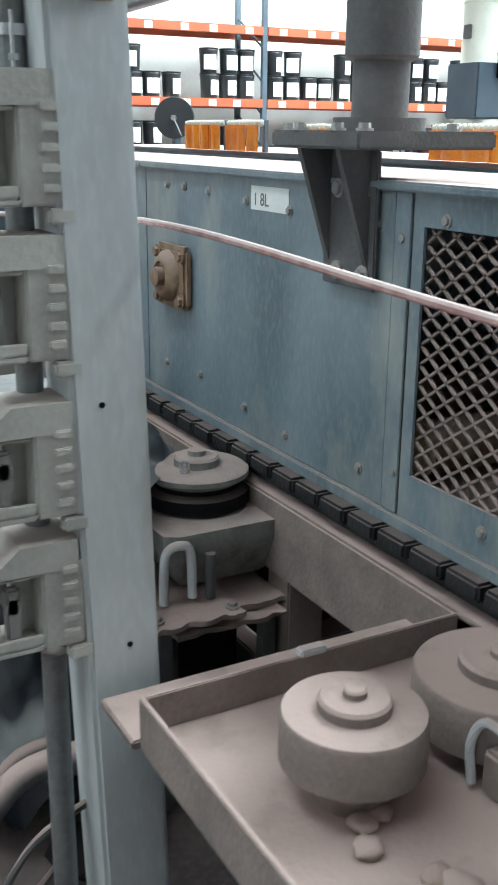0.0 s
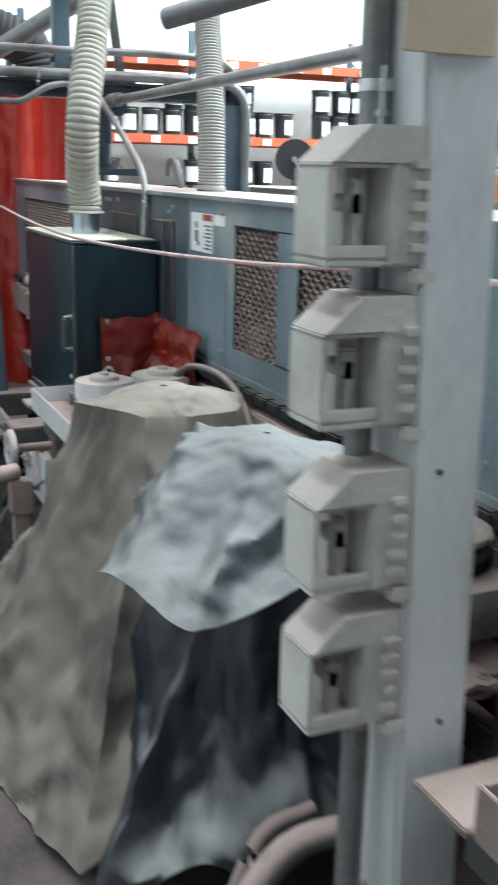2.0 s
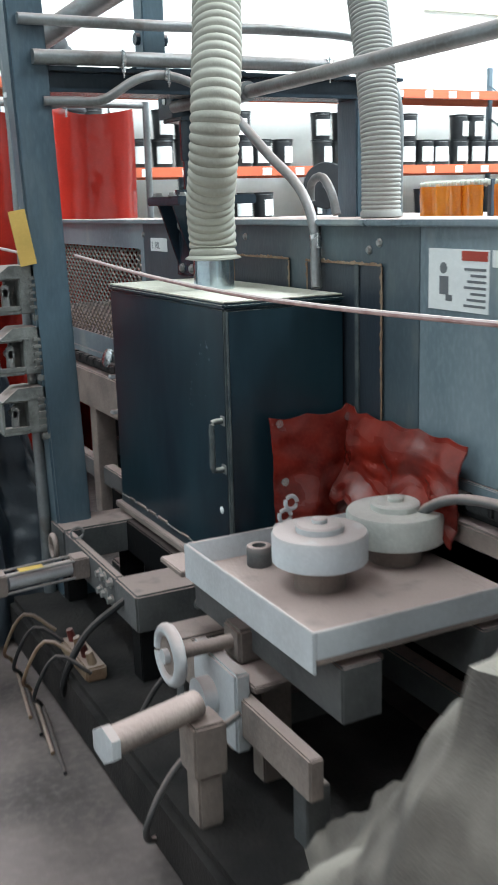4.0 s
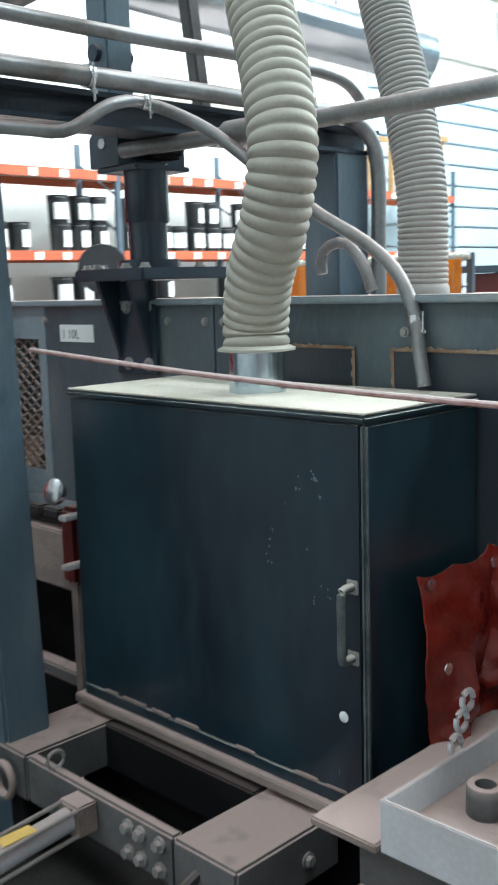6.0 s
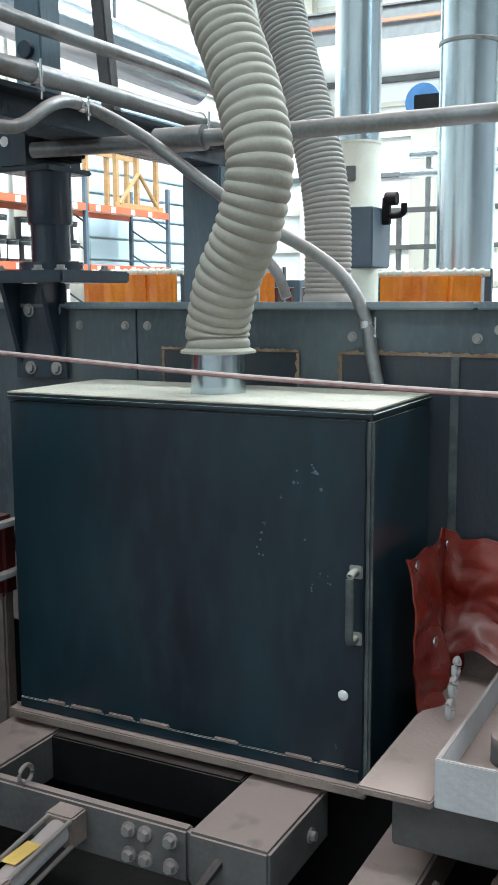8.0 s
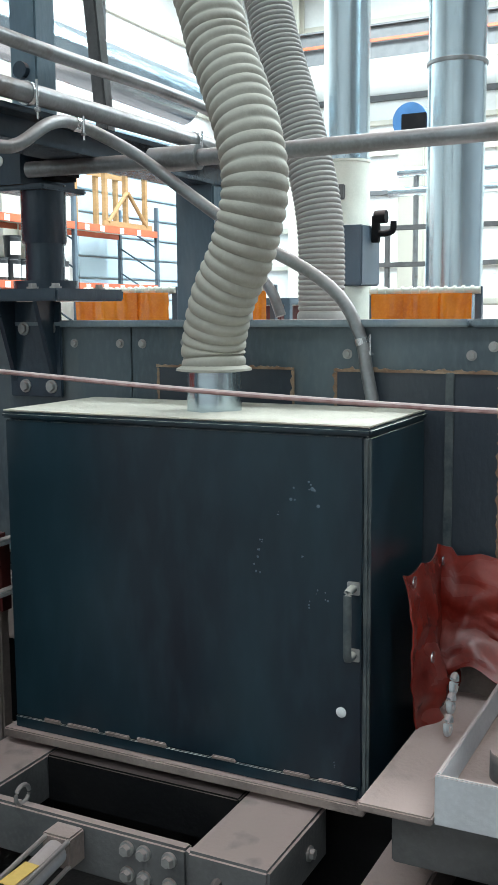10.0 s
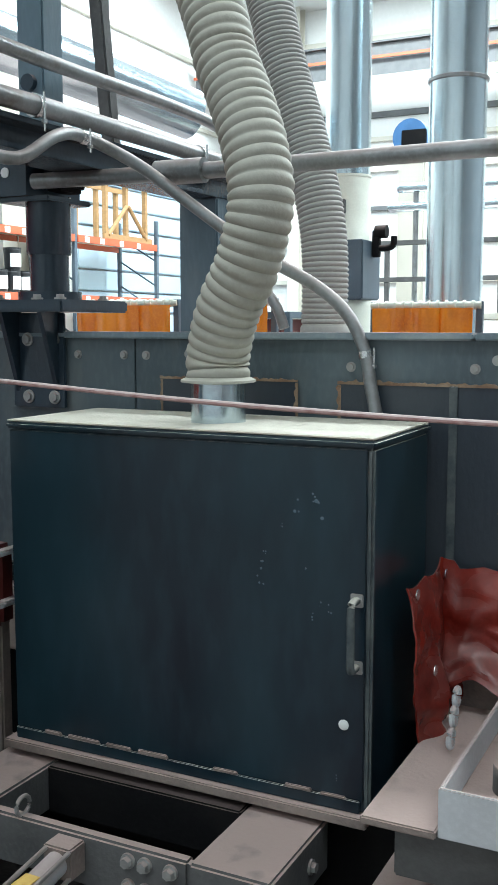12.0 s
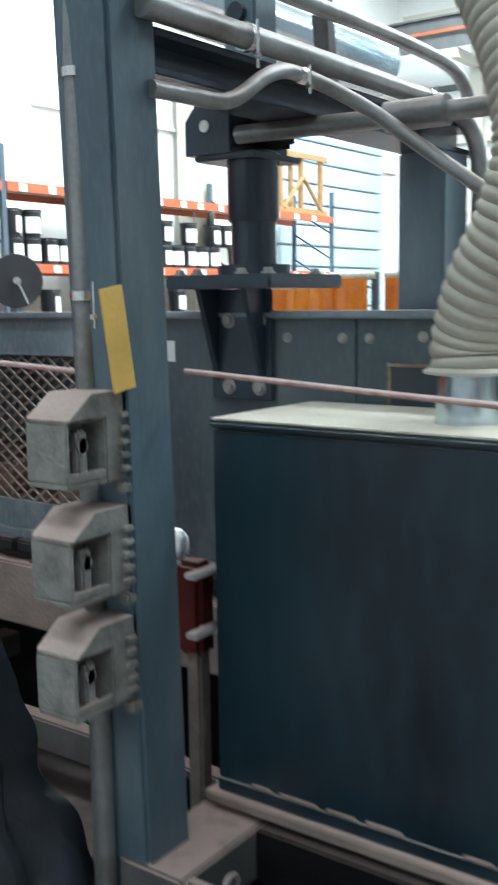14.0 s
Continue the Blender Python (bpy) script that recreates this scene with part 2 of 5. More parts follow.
def sheet(bm, nu, nv, f, thick=0.004):
    """A cloth or plate: f(u, v) gives places; solid, with a thickness along its normals."""
    g = [[Vector(f(i / nu, j / nv)) for j in range(nv + 1)] for i in range(nu + 1)]
    top, bot = [], []
    for i in range(nu + 1):
        ra, rb = [], []
        for j in range(nv + 1):
            du = g[min(i + 1, nu)][j] - g[max(i - 1, 0)][j]
            dv = g[i][min(j + 1, nv)] - g[i][max(j - 1, 0)]
            nrm = du.cross(dv)
            nrm = nrm.normalized() if nrm.length > 1e-9 else Vector((0, 0, 1))
            ra.append(bm.verts.new(g[i][j]))
            rb.append(bm.verts.new(g[i][j] - nrm * thick))
        top.append(ra), bot.append(rb)
    for i in range(nu):
        for j in range(nv):
            bm.faces.new((top[i][j], top[i + 1][j], top[i + 1][j + 1], top[i][j + 1]))
            bm.faces.new((bot[i][j], bot[i][j + 1], bot[i + 1][j + 1], bot[i + 1][j]))
    for i in range(nu):
        bm.faces.new((top[i][0], bot[i][0], bot[i + 1][0], top[i + 1][0]))
        bm.faces.new((top[i][nv], top[i + 1][nv], bot[i + 1][nv], bot[i][nv]))
    for j in range(nv):
        bm.faces.new((top[0][j], top[0][j + 1], bot[0][j + 1], bot[0][j]))
        bm.faces.new((top[nu][j], bot[nu][j], bot[nu][j + 1], top[nu][j + 1]))
    return bm


def finish(bm, name, mat, angle=40):
    bmesh.ops.recalc_face_normals(bm, faces=bm.faces)
    for f in bm.faces:
        f.smooth = True
    for e in bm.edges:
        if len(e.link_faces) == 2 and e.calc_face_angle(0) > radians(angle):
            e.smooth = False
    me = bpy.data.meshes.new(name)
    bm.to_mesh(me)
    bm.free()
    me.materials.append(mat)
    return me


def thing(name, base, label, category, group="", kind=""):
    """An empty at the base of a thing, which parents its parts."""
    o = new(name)
    o.location = base
    o.empty_display_size = 0.1
    o["base"] = base
    return tagged(o, label, category, group, kind)


def part(name, bm, mat, parent, label=""):
    """One mesh under a thing or a part; bm is in world places."""
    root = parent
    while root.parent:
        root = root.parent
    bmesh.ops.translate(bm, verts=bm.verts, vec=-Vector(root.location))
    o = new(name, finish(bm, name, mat))
    o.parent = parent
    return tagged(o, label)


def solo(name, bm, mat, label, category, base=(0, 0, 0), group="", kind=""):
    """A thing that is one mesh."""
    bmesh.ops.translate(bm, verts=bm.verts, vec=-Vector(base))
    o = new(name, finish(bm, name, mat))
    o.location = base
    return tagged(o, label, category, group, kind)


def bolt(parent, p, axis, r=0.011, h=0.009, mat="bolt", name="bolt"):
    bm = B()
    q = Vector(p) + Vector(axis) * h * 0.35
    cyl(bm, p, q, r * 1.35, seg=16)
    cyl(bm, q, Vector(p) + Vector(axis) * h, r, r * 0.92, seg=6)
    return part(name, bm, M[mat], parent)


def fbm(x, y, z=0.0):
    return noise.fractal(Vector((x, y, z)), 1.0, 2.0, 4)


# ---------------------------------------------------------------- the hall
# west end is unseen, moved out so lit floor reflects in the dust box
X0, X1, Y0, Y1 = -12.0, 22.0, -7.0, 16.0
solo("floor", box(B(), X0, X1, Y0, Y1, -0.2, 0), M["floor"], "dusty pinkish-grey concrete factory floor", "floor", kind="structure")
solo("wall_north", box(B(), X0, X1, Y1, Y1 + 0.25, 0, ROOF), M["wallwhite"], "white sheet-clad hall wall behind the pallet racks", "wall", kind="structure")
solo("wall_south", box(B(), X0, X1, Y0 - 0.25, Y0, 0, ROOF), M["greywall"], "plain grey hall wall", "wall", kind="structure")
solo("wall_east", box(B(), X1, X1 + 0.25, Y0, Y1, 0, ROOF), M["wallwhite"], "white hall wall with steel girts", "wall", kind="structure")
solo("wall_west", box(B(), X0 - 0.25, X0, Y0, Y1, 0, ROOF), M["wallwhite"], "unseen white hall wall set far beyond the walkway", "wall", kind="structure")
rb = B()
xs = [X0]
for sx, sy, wx, wy, _ in ASSUMED_SKYLIGHTS:
    xs += [sx - wx / 2, sx + wx / 2]
xs.append(X1)
for a, b in zip(xs[0::2], xs[1::2]):
    box(rb, a, b, Y0, Y1, ROOF, ROOF + 0.2)
for sx, sy, wx, wy, _ in ASSUMED_SKYLIGHTS:
    box(rb, sx - wx / 2, sx + wx / 2, Y0, sy - wy / 2, ROOF, ROOF + 0.2)
    box(rb, sx - wx / 2, sx + wx / 2, sy + wy / 2, Y1, ROOF, ROOF + 0.2)
solo("ceiling", rb, M["roof"], "white sheet roof with long assumed skylight openings", "ceiling", kind="structure")
# steel girts and wall posts
for i, (z, h) in enumerate(((2.5, 0.10), (3.4, 0.12), (4.2, 0.10), (5.1, 0.22), (5.8, 0.10), (6.35, 0.12), (8.0, 0.2))):
    solo("girt", box(B(), X1 - 0.16, X1 - 0.003, Y0, Y1 - 0.2, z, z + h), M["girt"] if i % 3 == 2 else M["tanpaint"], "long horizontal steel girt on the hall wall", "girt", kind="structure")
for z in (4.2, 5.9, 7.4):
    solo("girt", box(B(), 10.0, X1 - 0.2, Y1 - 0.10, Y1 - 0.003, z + 0.3, z + 0.38), M["tanpaint"], "long horizontal steel girt on the hall wall", "girt", kind="structure")
crane = thing("crane_runway", (20.3, 4, 7.0), "dark steel crane runway beam with an orange conductor bar", "beam")
part("beam", box(B(), 20.2, 20.22, Y0 + 0.1, Y1 - 0.3, 6.9, 7.55), M["girt"], crane)
part("flange", box(B(), 20.1, 20.32, Y0 + 0.1, Y1 - 0.3, 7.551, 7.59), M["girt"], crane)
part("conductor_bar", box(B(), 20.08, 20.12, Y0 + 0.1, Y1 - 0.3, 7.22, 7.28), M["rackorange"], crane)
for y in (-2.0, 3.2, 8.4, 13.6):
    part("bracket", box(B(), 20.22, X1 - 0.5, y + 0.05, y + 0.25, 6.7, 6.899), M["tanpaint"], crane)
for y in (-2.0, 3.2, 8.4, 13.6):
    bm = B()
    box(bm, X1 - 0.5, X1 - 0.48, y, y + 0.3, 0, ROOF), box(bm, X1 - 0.2, X1 - 0.17, y, y + 0.3, 0, ROOF), box(bm, X1 - 0.48, X1 - 0.2, y + 0.14, y + 0.16, 0, ROOF)
    solo("wall_post", bm, M["tanpaint"], "tan steel wall post of the hall", "post", (X1 - 0.35, y, 0), "wall posts", "structure")
bm = B()
box(bm, 13.3, 13.32, 15.5, 15.85, 0, ROOF), box(bm, 13.88, 13.9, 15.5, 15.85, 0, ROOF), box(bm, 13.32, 13.88, 15.66, 15.70, 0, ROOF)
solo("wall_post", bm, M["tanpaint"], "tan steel wall post of the hall", "post", (13.6, 15.7, 0), "wall posts", "structure")
# sectional door of pale sheet
door = thing("door_1", (18.2, 15.9, 0), "closed pale blue sectional roller door with horizontal ribs", "door", kind="structure")
for i in range(13):
    bm = B()
    box(bm, 15.6, 21.0, 15.86, 15.96, 0.02 + i * 0.44, 0.02 + i * 0.44 + 0.40, 0.02)
    for k in range(9):
        cyl(bm, (15.9 + k * 0.6, 15.88, 0.24 + i * 0.44), (15.9 + k * 0.6, 15.87, 0.24 + i * 0.44), 0.02, seg=8)
    part("door_panel", bm, M["siding"], door)

# ---------------------------------------------------------------- machine housing
MX, MT, MB = 1.03, 1.47, 0.845
YA, YB = -2.5, 9.0
mach = thing("conveyor_machine", (1.3, 3.0, 0), "long blue-grey steel conveyor machine with mesh guards and bolted panels", "machine")


def rect_panel(y0, y1, z0, z1, x=MX, t=0.006, mat="panel", name="panel", hole=None):
    bm = B()
    if hole is None:
        box(bm, x, x + t, y0, y1, z0, z1, 0.0015)
    else:
        p, q, c, d = hole
        rings = [[bm.verts.new((xx, yy, zz)) for yy, zz in ((ya, za), (yb, za), (yb, zb), (ya, zb))] for xx, ya, yb, za, zb in ((x, y0, y1, z0, z1), (x, p, q, c, d), (x + t, p, q, c, d), (x + t, y0, y1, z0, z1))]
        for r, s in zip(rings, rings[1:] + rings[:1]):
            for k in range(4):
                bm.faces.new((r[k], r[(k + 1) % 4], s[(k + 1) % 4], s[k]))
    return part(name, bm, M[mat], mach)


def mesh_guard(y0, y1, z0, z1, x=MX + 0.012, w=0.054, h=0.037, bar=0.0045):
    """Expanded metal: two families of slanting strands."""
    bm = B()
    slope = h / w
    for sgn in (1, -1):
        span = (z1 - z0) / slope
        k = -int(span / w) - 2
        while y0 + k * w < y1 + span:
            # strand z = z0 + sgn*slope*(y - c), kept inside the window
            c = y0 + k * w
            if sgn > 0:
                ya, yb = max(y0, c), min(y1, c + span)
            else:
                ya, yb = max(y0, c - span), min(y1, c)
            if yb - ya > 0.004:
                za, zb = z0 + sgn * slope * (ya - c), z0 + sgn * slope * (yb - c)
                p, q = Vector((x, ya, za)), Vector((x, yb, zb))
                d = q - p
                box(bm, -0.003, 0.003, -bar / 2, bar / 2, -d.length / 2, d.length / 2, 0, Matrix.Translation((p + q) / 2) @ d.to_track_quat("Z", "X").to_matrix().to_4x4() @ Matrix.Rotation(radians(90), 4, "Z"))
            k += 1
    return part("mesh_guard", bm, M["dusty"], mach, "dusty expanded metal guard")


def framed_mesh(y0, y1, z0=0.93, z1=1.40):
    mesh_guard(y0, y1, z0, z1)


# panels from the near end to the far end
rect_panel(YA, -0.45, MB, MT - 0.0065)
rect_panel(-0.447, 1.293, MB, MT - 0.0065, hole=(-0.30, 1.262, 0.935, 1.405))
framed_mesh(-0.30, 1.262)
rect_panel(1.297, 1.345, MB, MT - 0.0065, x=MX - 0.004)
rect_panel(1.349, 2.530, MB, MT - 0.0065)
rect_panel(2.534, 3.56, MB, MT - 0.0065, hole=(2.60, 3.484, 0.93, 1.385))
framed_mesh(2.60, 3.484, 0.93, 1.385)
rect_panel(2.955, 3.11, 0.94, 1.38, x=MX - 0.004, name="mullion")
rect_panel(3.564, 3.9685, MB, MT - 0.0065)
rect_panel(4.236, 4.256, MB, 1.36, x=MX - 0.014, t=0.005, mat="boxedge", name="panel_trim")
# these two panels are darkened for the shade behind the dust box
rect_panel(3.97, 5.113, MB, MT - 0.0065, mat="panel_shaded")
rect_panel(5.117, 5.90, MB, MT - 0.0065, mat="panel_shaded")
rect_panel(5.904, 7.5, MB, MT - 0.0065, hole=(5.945, 7.2, 0.93, 1.36))
framed_mesh(5.945, 7.2, 0.93, 1.36)
rect_panel(7.504, YB, MB, MT - 0.0065)
# dark access plates with rusty edges
for y0, y1, z1 in ((4.13, 4.527, 1.362), (4.640, 5.028, 1.364)):
    bm = B()
    box(bm, MX - 0.008, MX - 0.002, y0, y1, 0.90, z1, 0.002)
    plate = part("access_plate", bm, M["panel_dark"], mach, "dark access plate with rusty edges")
    ragged = lambda q: 0.002 + 0.011 * abs(fbm(q * 17 + y0, y1 * 3, 2.0))
    part("worn_edge", sheet(B(), 60, 1, lambda u, v: (MX - 0.0095, y0 - 0.004 + u * (y1 - y0 + 0.008), z1 - 0.004 + v * (0.003 + ragged(u))), 0.002), M["rust"], plate, "ragged rusty bead along the plate")
    for yy in (y0, y1):
        part("worn_edge", sheet(B(), 60, 1, lambda u, v: (MX - 0.0095, yy - 0.004 + v * (0.003 + ragged(u + yy)), 0.92 + u * (z1 - 0.926)), 0.002), M["rust"], plate, "ragged rusty bead along the plate")
# back, ends and inside
part("back_panel", box(B(), 1.60, 1.612, YA, YB, 0.5, MT - 0.0065), M["panel"], mach)
part("inner_bed", box(B(), 1.10, 1.595, YA + 0.02, YB - 0.02, 0.80, 0.90, 0.01), M["dusty"], mach, "dust-covered inner bed")
for k in range(26):
    y = -0.2 + k * 0.3
    part("roller", cyl(B(), (1.08, y, 0.97), (1.59, y, 0.97), 0.055, seg=18), M["rust"], mach, "rusty dusty roller")
part("end_panel", box(B(), MX + 0.01, 1.598, YA, YA + 0.01, 0.5, MT - 0.0065), M["panel"], mach)
part("end_panel", box(B(), MX + 0.01, 1.598, YB - 0.01, YB, 0.5, MT - 0.0065), M["panel"], mach)
# top rim: one run of rail and cover strips
for y0, y1 in ((YA, 2.53), (2.534, 4.2), (4.204, YB)):
    bm = B()
    box(bm, MX - 0.018, MX + 0.05, y0, y1, MT - 0.006, MT + 0.012, 0.004)
    part("top_rail", bm, M["panel"], mach, "dusty top edge rail")
part("top_cover", box(B(), MX + 0.051, 1.60, YA, YB, MT - 0.03, MT + 0.004, 0.003), M["dustgrey"], mach)
part("bottom_sill", box(B(), MX - 0.006, MX + 0.05, YA, YB, MB - 0.03, MB - 0.002, 0.003), M["panel"], mach)
# bolts along panels
for y, z in ((1.40, 1.40), (1.56, 1.40), (1.73, 1.40), (1.93, 1.41), (2.13, 1.42), (2.27, 1.425), (2.38, 1.425), (1.32, 1.38), (1.20, 1.42), (0.96, 1.42), (1.31, 0.93), (1.43, 0.90), (1.73, 0.89), (1.93, 0.91), (2.18, 0.94), (2.40, 0.93), (1.05, 0.895), (5.08, 1.42), (5.15, 1.42), (4.95, 1.425), (5.30, 1.42), (5.9, 1.42), (3.6, 1.42), (4.15, 1.42), (3.6, 0.9), (4.15, 0.9), (4.5, 1.40), (4.2, 1.40)):
    bolt(mach, (MX, y, z), (-1, 0, 0), 0.009, 0.008)


# lower bed: dark track of rubber blocks, sill and legs
track = thing("drive_track", (1.05, 3, 0.76), "black rubber block track running under the machine panels", "track")
part("belt", box(B(), 1.02, 1.10, YA, YB, 0.755, 0.775, 0.004), M["rubber"], track)
bm0 = box(B(), -0.045, 0.03, -0.046, 0.046, -0.018, 0.018, 0.006)
me = finish(bm0, "block", M["rubber"])
for k in range(100):
    o = new("block", me)
    o.parent = track
    o.location = (1.035 - 1.05 + 0.004 * random.random(), -2.2 + k * 0.105 - 3, 0.797 - 0.76 + 0.004 * random.random())
bed = thing("machine_bed", (1.2, 3, 0), "dusty grey steel bed frame carrying the conveyor machine", "frame")
part("side_beam", box(B(), 0.985, 1.09, YA, YB, 0.56, 0.75, 0.006), M["dusty"], bed)
part("side_beam", box(B(), 1.52, 1.60, YA, YB, 0.56, 0.75, 0.006), M["dusty"], bed)
part("lower_beam", box(B(), 1.02, 1.08, YA, YB, 0.16, 0.26, 0.006), M["dustgrey"], bed)
for y in (-2.0, -0.2, 1.65, 3.3, 4.95, 6.6, 8.4):
    part("leg", box(B(), 1.0, 1.10, y, y + 0.10, 0.0, 0.56, 0.005), M["dusty"], bed)
    part("leg", box(B(), 1.50, 1.60, y, y + 0.10, 0.0, 0.56, 0.005), M["dusty"], bed)
    part("cross_beam", box(B(), 1.10, 1.50, y + 0.01, y + 0.09, 0.3, 0.38, 0.004), M["dustgrey"], bed)
# black plate added to stand in for the shade under the bed
part("shade_plate", box(B(), 1.30, 1.31, YA, YB, 0.02, 0.56), M["black"], bed, "black plate standing in for the shade under the machine")


# stickers and notices on the housing
def number_sticker(y0, y1, z0, z1, text):
    s = thing("number_sticker", (MX, (y0 + y1) / 2, (z0 + z1) / 2), "small white paper sticker with a handwritten number", "sticker", "number stickers")
    part("paper", box(B(), MX - 0.0018, MX - 0.0003, y0, y1, z0, z1), M["paper"], s)
    c = bpy.data.curves.new("writing", "FONT")
    c.body, c.size, c.extrude = text, (z1 - z0) * 0.75, 0.0004
    o = new("writing", c)
    dg = bpy.context.evaluated_depsgraph_get()
    me = bpy.data.meshes.new_from_object(o.evaluated_get(dg))
    bpy.data.objects.remove(o)
    me.materials.append(M["ink"])
    o = new("writing", me)
    o.parent = s
    o.matrix_local = Matrix.Translation((-0.0024, (y1 - y0) / 2 - 0.012, -(z1 - z0) * 0.3)) @ Euler((radians(90), 0, radians(-90))).to_matrix().to_4x4()
    return s


number_sticker(1.735, 1.905, 1.392, 1.446, "1 8L")
number_sticker(5.645, 5.82, 1.355, 1.408, "1 10L")
notice = thing("warning_notice", (MX, 3.8, 1.34), "white safety notice with a red header and pictograph", "notice")
part("paper", box(B(), MX - 0.002, MX - 0.0004, 3.70, 3.93, 1.262, 1.412), M["paper"], notice)
part("red_header", box(B(), MX - 0.003, MX - 0.0022, 3.705, 3.80, 1.385, 1.408), M["redink"], notice)
bm = B()
cyl(bm, (MX - 0.003, 3.87, 1.365), (MX - 0.0021, 3.87, 1.365), 0.014, seg=14)
box(bm, MX - 0.003, MX - 0.0021, 3.85, 3.885, 1.30, 1.345), box(bm, MX - 0.003, MX - 0.0021, 3.835, 3.86, 1.285, 1.30)
part("pictograph", bm, M["ink"], notice)
bm = B()
for k in range(7):
    box(bm, MX - 0.003, MX - 0.0021, 3.71, 3.79 - 0.012 * (k % 3), 1.275 + k * 0.0145, 1.281 + k * 0.0145)
part("text_bars", bm, M["ink"], notice)
side = thing("paper_label", (MX, 3.64, 1.39), "small torn white label on the panel", "label")
part("paper", box(B(), MX - 0.002, MX - 0.0004, 3.575, 3.69, 1.373, 1.412), M["paper"], side)

# flange bearing
brg = thing("flange_bearing", (MX, 2.33, 1.185), "rusty square flange bearing bolted to the panel", "bearing")
bm = B()
box(bm, MX - 0.022, MX - 0.001, 2.225, 2.425, 1.10, 1.27, 0.016)
part("flange", bm, M["rust"], brg)
lathe(bm := B(), (MX - 0.02, 2.335, 1.185), [(0.07, 0), (0.068, 0.012), (0.055, 0.026), (0.046, 0.03), (0.04, 0.03), (0.038, 0.02), (0.0, 0.02)][:6], 28, (-1, 0, 0))
part("housing", bm, M["rust"], brg)
part("shaft", cyl(B(), (MX - 0.03, 2.335, 1.185), (MX - 0.065, 2.335, 1.185), 0.026, seg=20), M["rust"], brg)
for y in (2.25, 2.40):
    for z in (1.125, 1.245):
        bolt(brg, (MX - 0.022, y, z), (-1, 0, 0), 0.014, 0.014, "rust")


# ---------------------------------------------------------------- lift cylinders on flange brackets
def lift(yc, mat, sleeve, label):
    t = thing("lift_cylinder", (1.06, yc, MT), label, "cylinder", "lift cylinders")
    part("flange_plate", box(B(), 0.93, 1.25, yc - 0.15, yc + 0.16, 1.535, 1.568, 0.005), M[mat], t)
    for dy in (-0.075, 0.06):
        bm = B()
        vs = [bm.verts.new(p) for p in ((MX - 0.005, yc + dy, 1.28), (MX - 0.09, yc + dy, 1.535), (MX - 0.005, yc + dy, 1.535), (MX - 0.005, yc + dy + 0.014, 1.28), (MX - 0.09, yc + dy + 0.014, 1.535), (MX - 0.005, yc + dy + 0.014, 1.535))]
        for q in ((0, 1, 2), (5, 4, 3), (0, 3, 4, 1), (1, 4, 5, 2), (2, 5, 3, 0)):
            bm.faces.new([vs[i] for i in q])
        part("gusset", bm, M[mat], t)
    part("back_web", box(B(), MX - 0.016, MX - 0.006, yc - 0.095, yc + 0.085, 1.27, 1.534, 0.003), M[mat], t)
    for dy in (-0.06, 0.03):
        for z in (1.30, 1.46):
            bolt(t, (MX - 0.016, yc + dy, z), (-1, 0, 0), 0.014, 0.012)
    c = (1.08, yc)
    bm = B()
    cyl(bm, (*c, 1.568), (*c, 1.592), 0.09, seg=32), cyl(bm, (*c, 1.592), (*c, 1.70), 0.055, seg=32)
    part("rod_guard", bm, M[mat], t)
    part("barrel", lathe(B(), (*c, 1.695), [(0.06, 0), (0.071 if sleeve else 0.063, 0.008), (0.071 if sleeve else 0.063, 0.16 if not sleeve else 0.6)], 36), M[mat], t)
    for dx, dy in ((-0.1, -0.125), (0.1, -0.125), (-0.1, 0.135), (0.1, 0.135), (-0.115, -0.06), (-0.115, 0.07)):
        bolt(t, (1.06 + dx, yc + dy, 1.568), (0, 0, 1), 0.012, 0.014)
    return t


lift(1.485, "dustgrey", True, "tall grey lift cylinder on a gusseted flange bracket")
L2 = lift(5.43, "darksteel", False, "dark blue lift cylinder on a gusseted flange bracket")
part("cap_plate", box(B(), 0.99, 1.19, 5.36, 5.54, 1.836, 1.850, 0.004), M["darksteel"], L2)
bm = B()
cheek = [(5.43, 1.851), (5.56, 1.851), (5.56, 1.93), (5.515, 1.985), (5.43, 1.985)]
sides = [[bm.verts.new((x, *q)) for q in cheek] for x in (0.985, 1.23)]
bm.faces.new(sides[0]), bm.faces.new(sides[1][::-1])
for k in range(5):
    bm.faces.new((sides[0][k], sides[1][k], sides[1][(k + 1) % 5], sides[0][(k + 1) % 5]))
part("clevis", bm, M["darksteel"], L2)
# disc in the wall's white stands in for an open pin hole
part("clevis_pin_hole", cyl(B(), (0.9835, 5.50, 1.915), (0.9815, 5.50, 1.915), 0.014, seg=20), M["wallwhite"], L2, "white disc standing in for the open pin hole of the clevis")
part("pivot_block", box(B(), 1.05, 1.17, 5.36, 5.429, 1.87, 1.94, 0.012), M["black"], L2, "greasy dark pivot block")


# ---------------------------------------------------------------- gantry columns
def gantry(name, y, mat, zt, lean, label):
    g = thing(name, (0.45, y, 0), label, "gantry", "gantries")
    bm = B()
    box(bm, 0.385, 0.51, y - 0.065, y + 0.065, 0.0, zt, 0.008, Matrix.Translation((0.45, y, 0)) @ Matrix.Rotation(radians(lean), 4, "Y") @ Matrix.Translation((-0.45, -y, 0)))
    part("post", bm, M[mat], g)
    part("base_plate", box(B(), 0.34, 0.56, y - 0.11, y + 0.11, 0.0, 0.016, 0.003), M["dusty"], g)
    return g


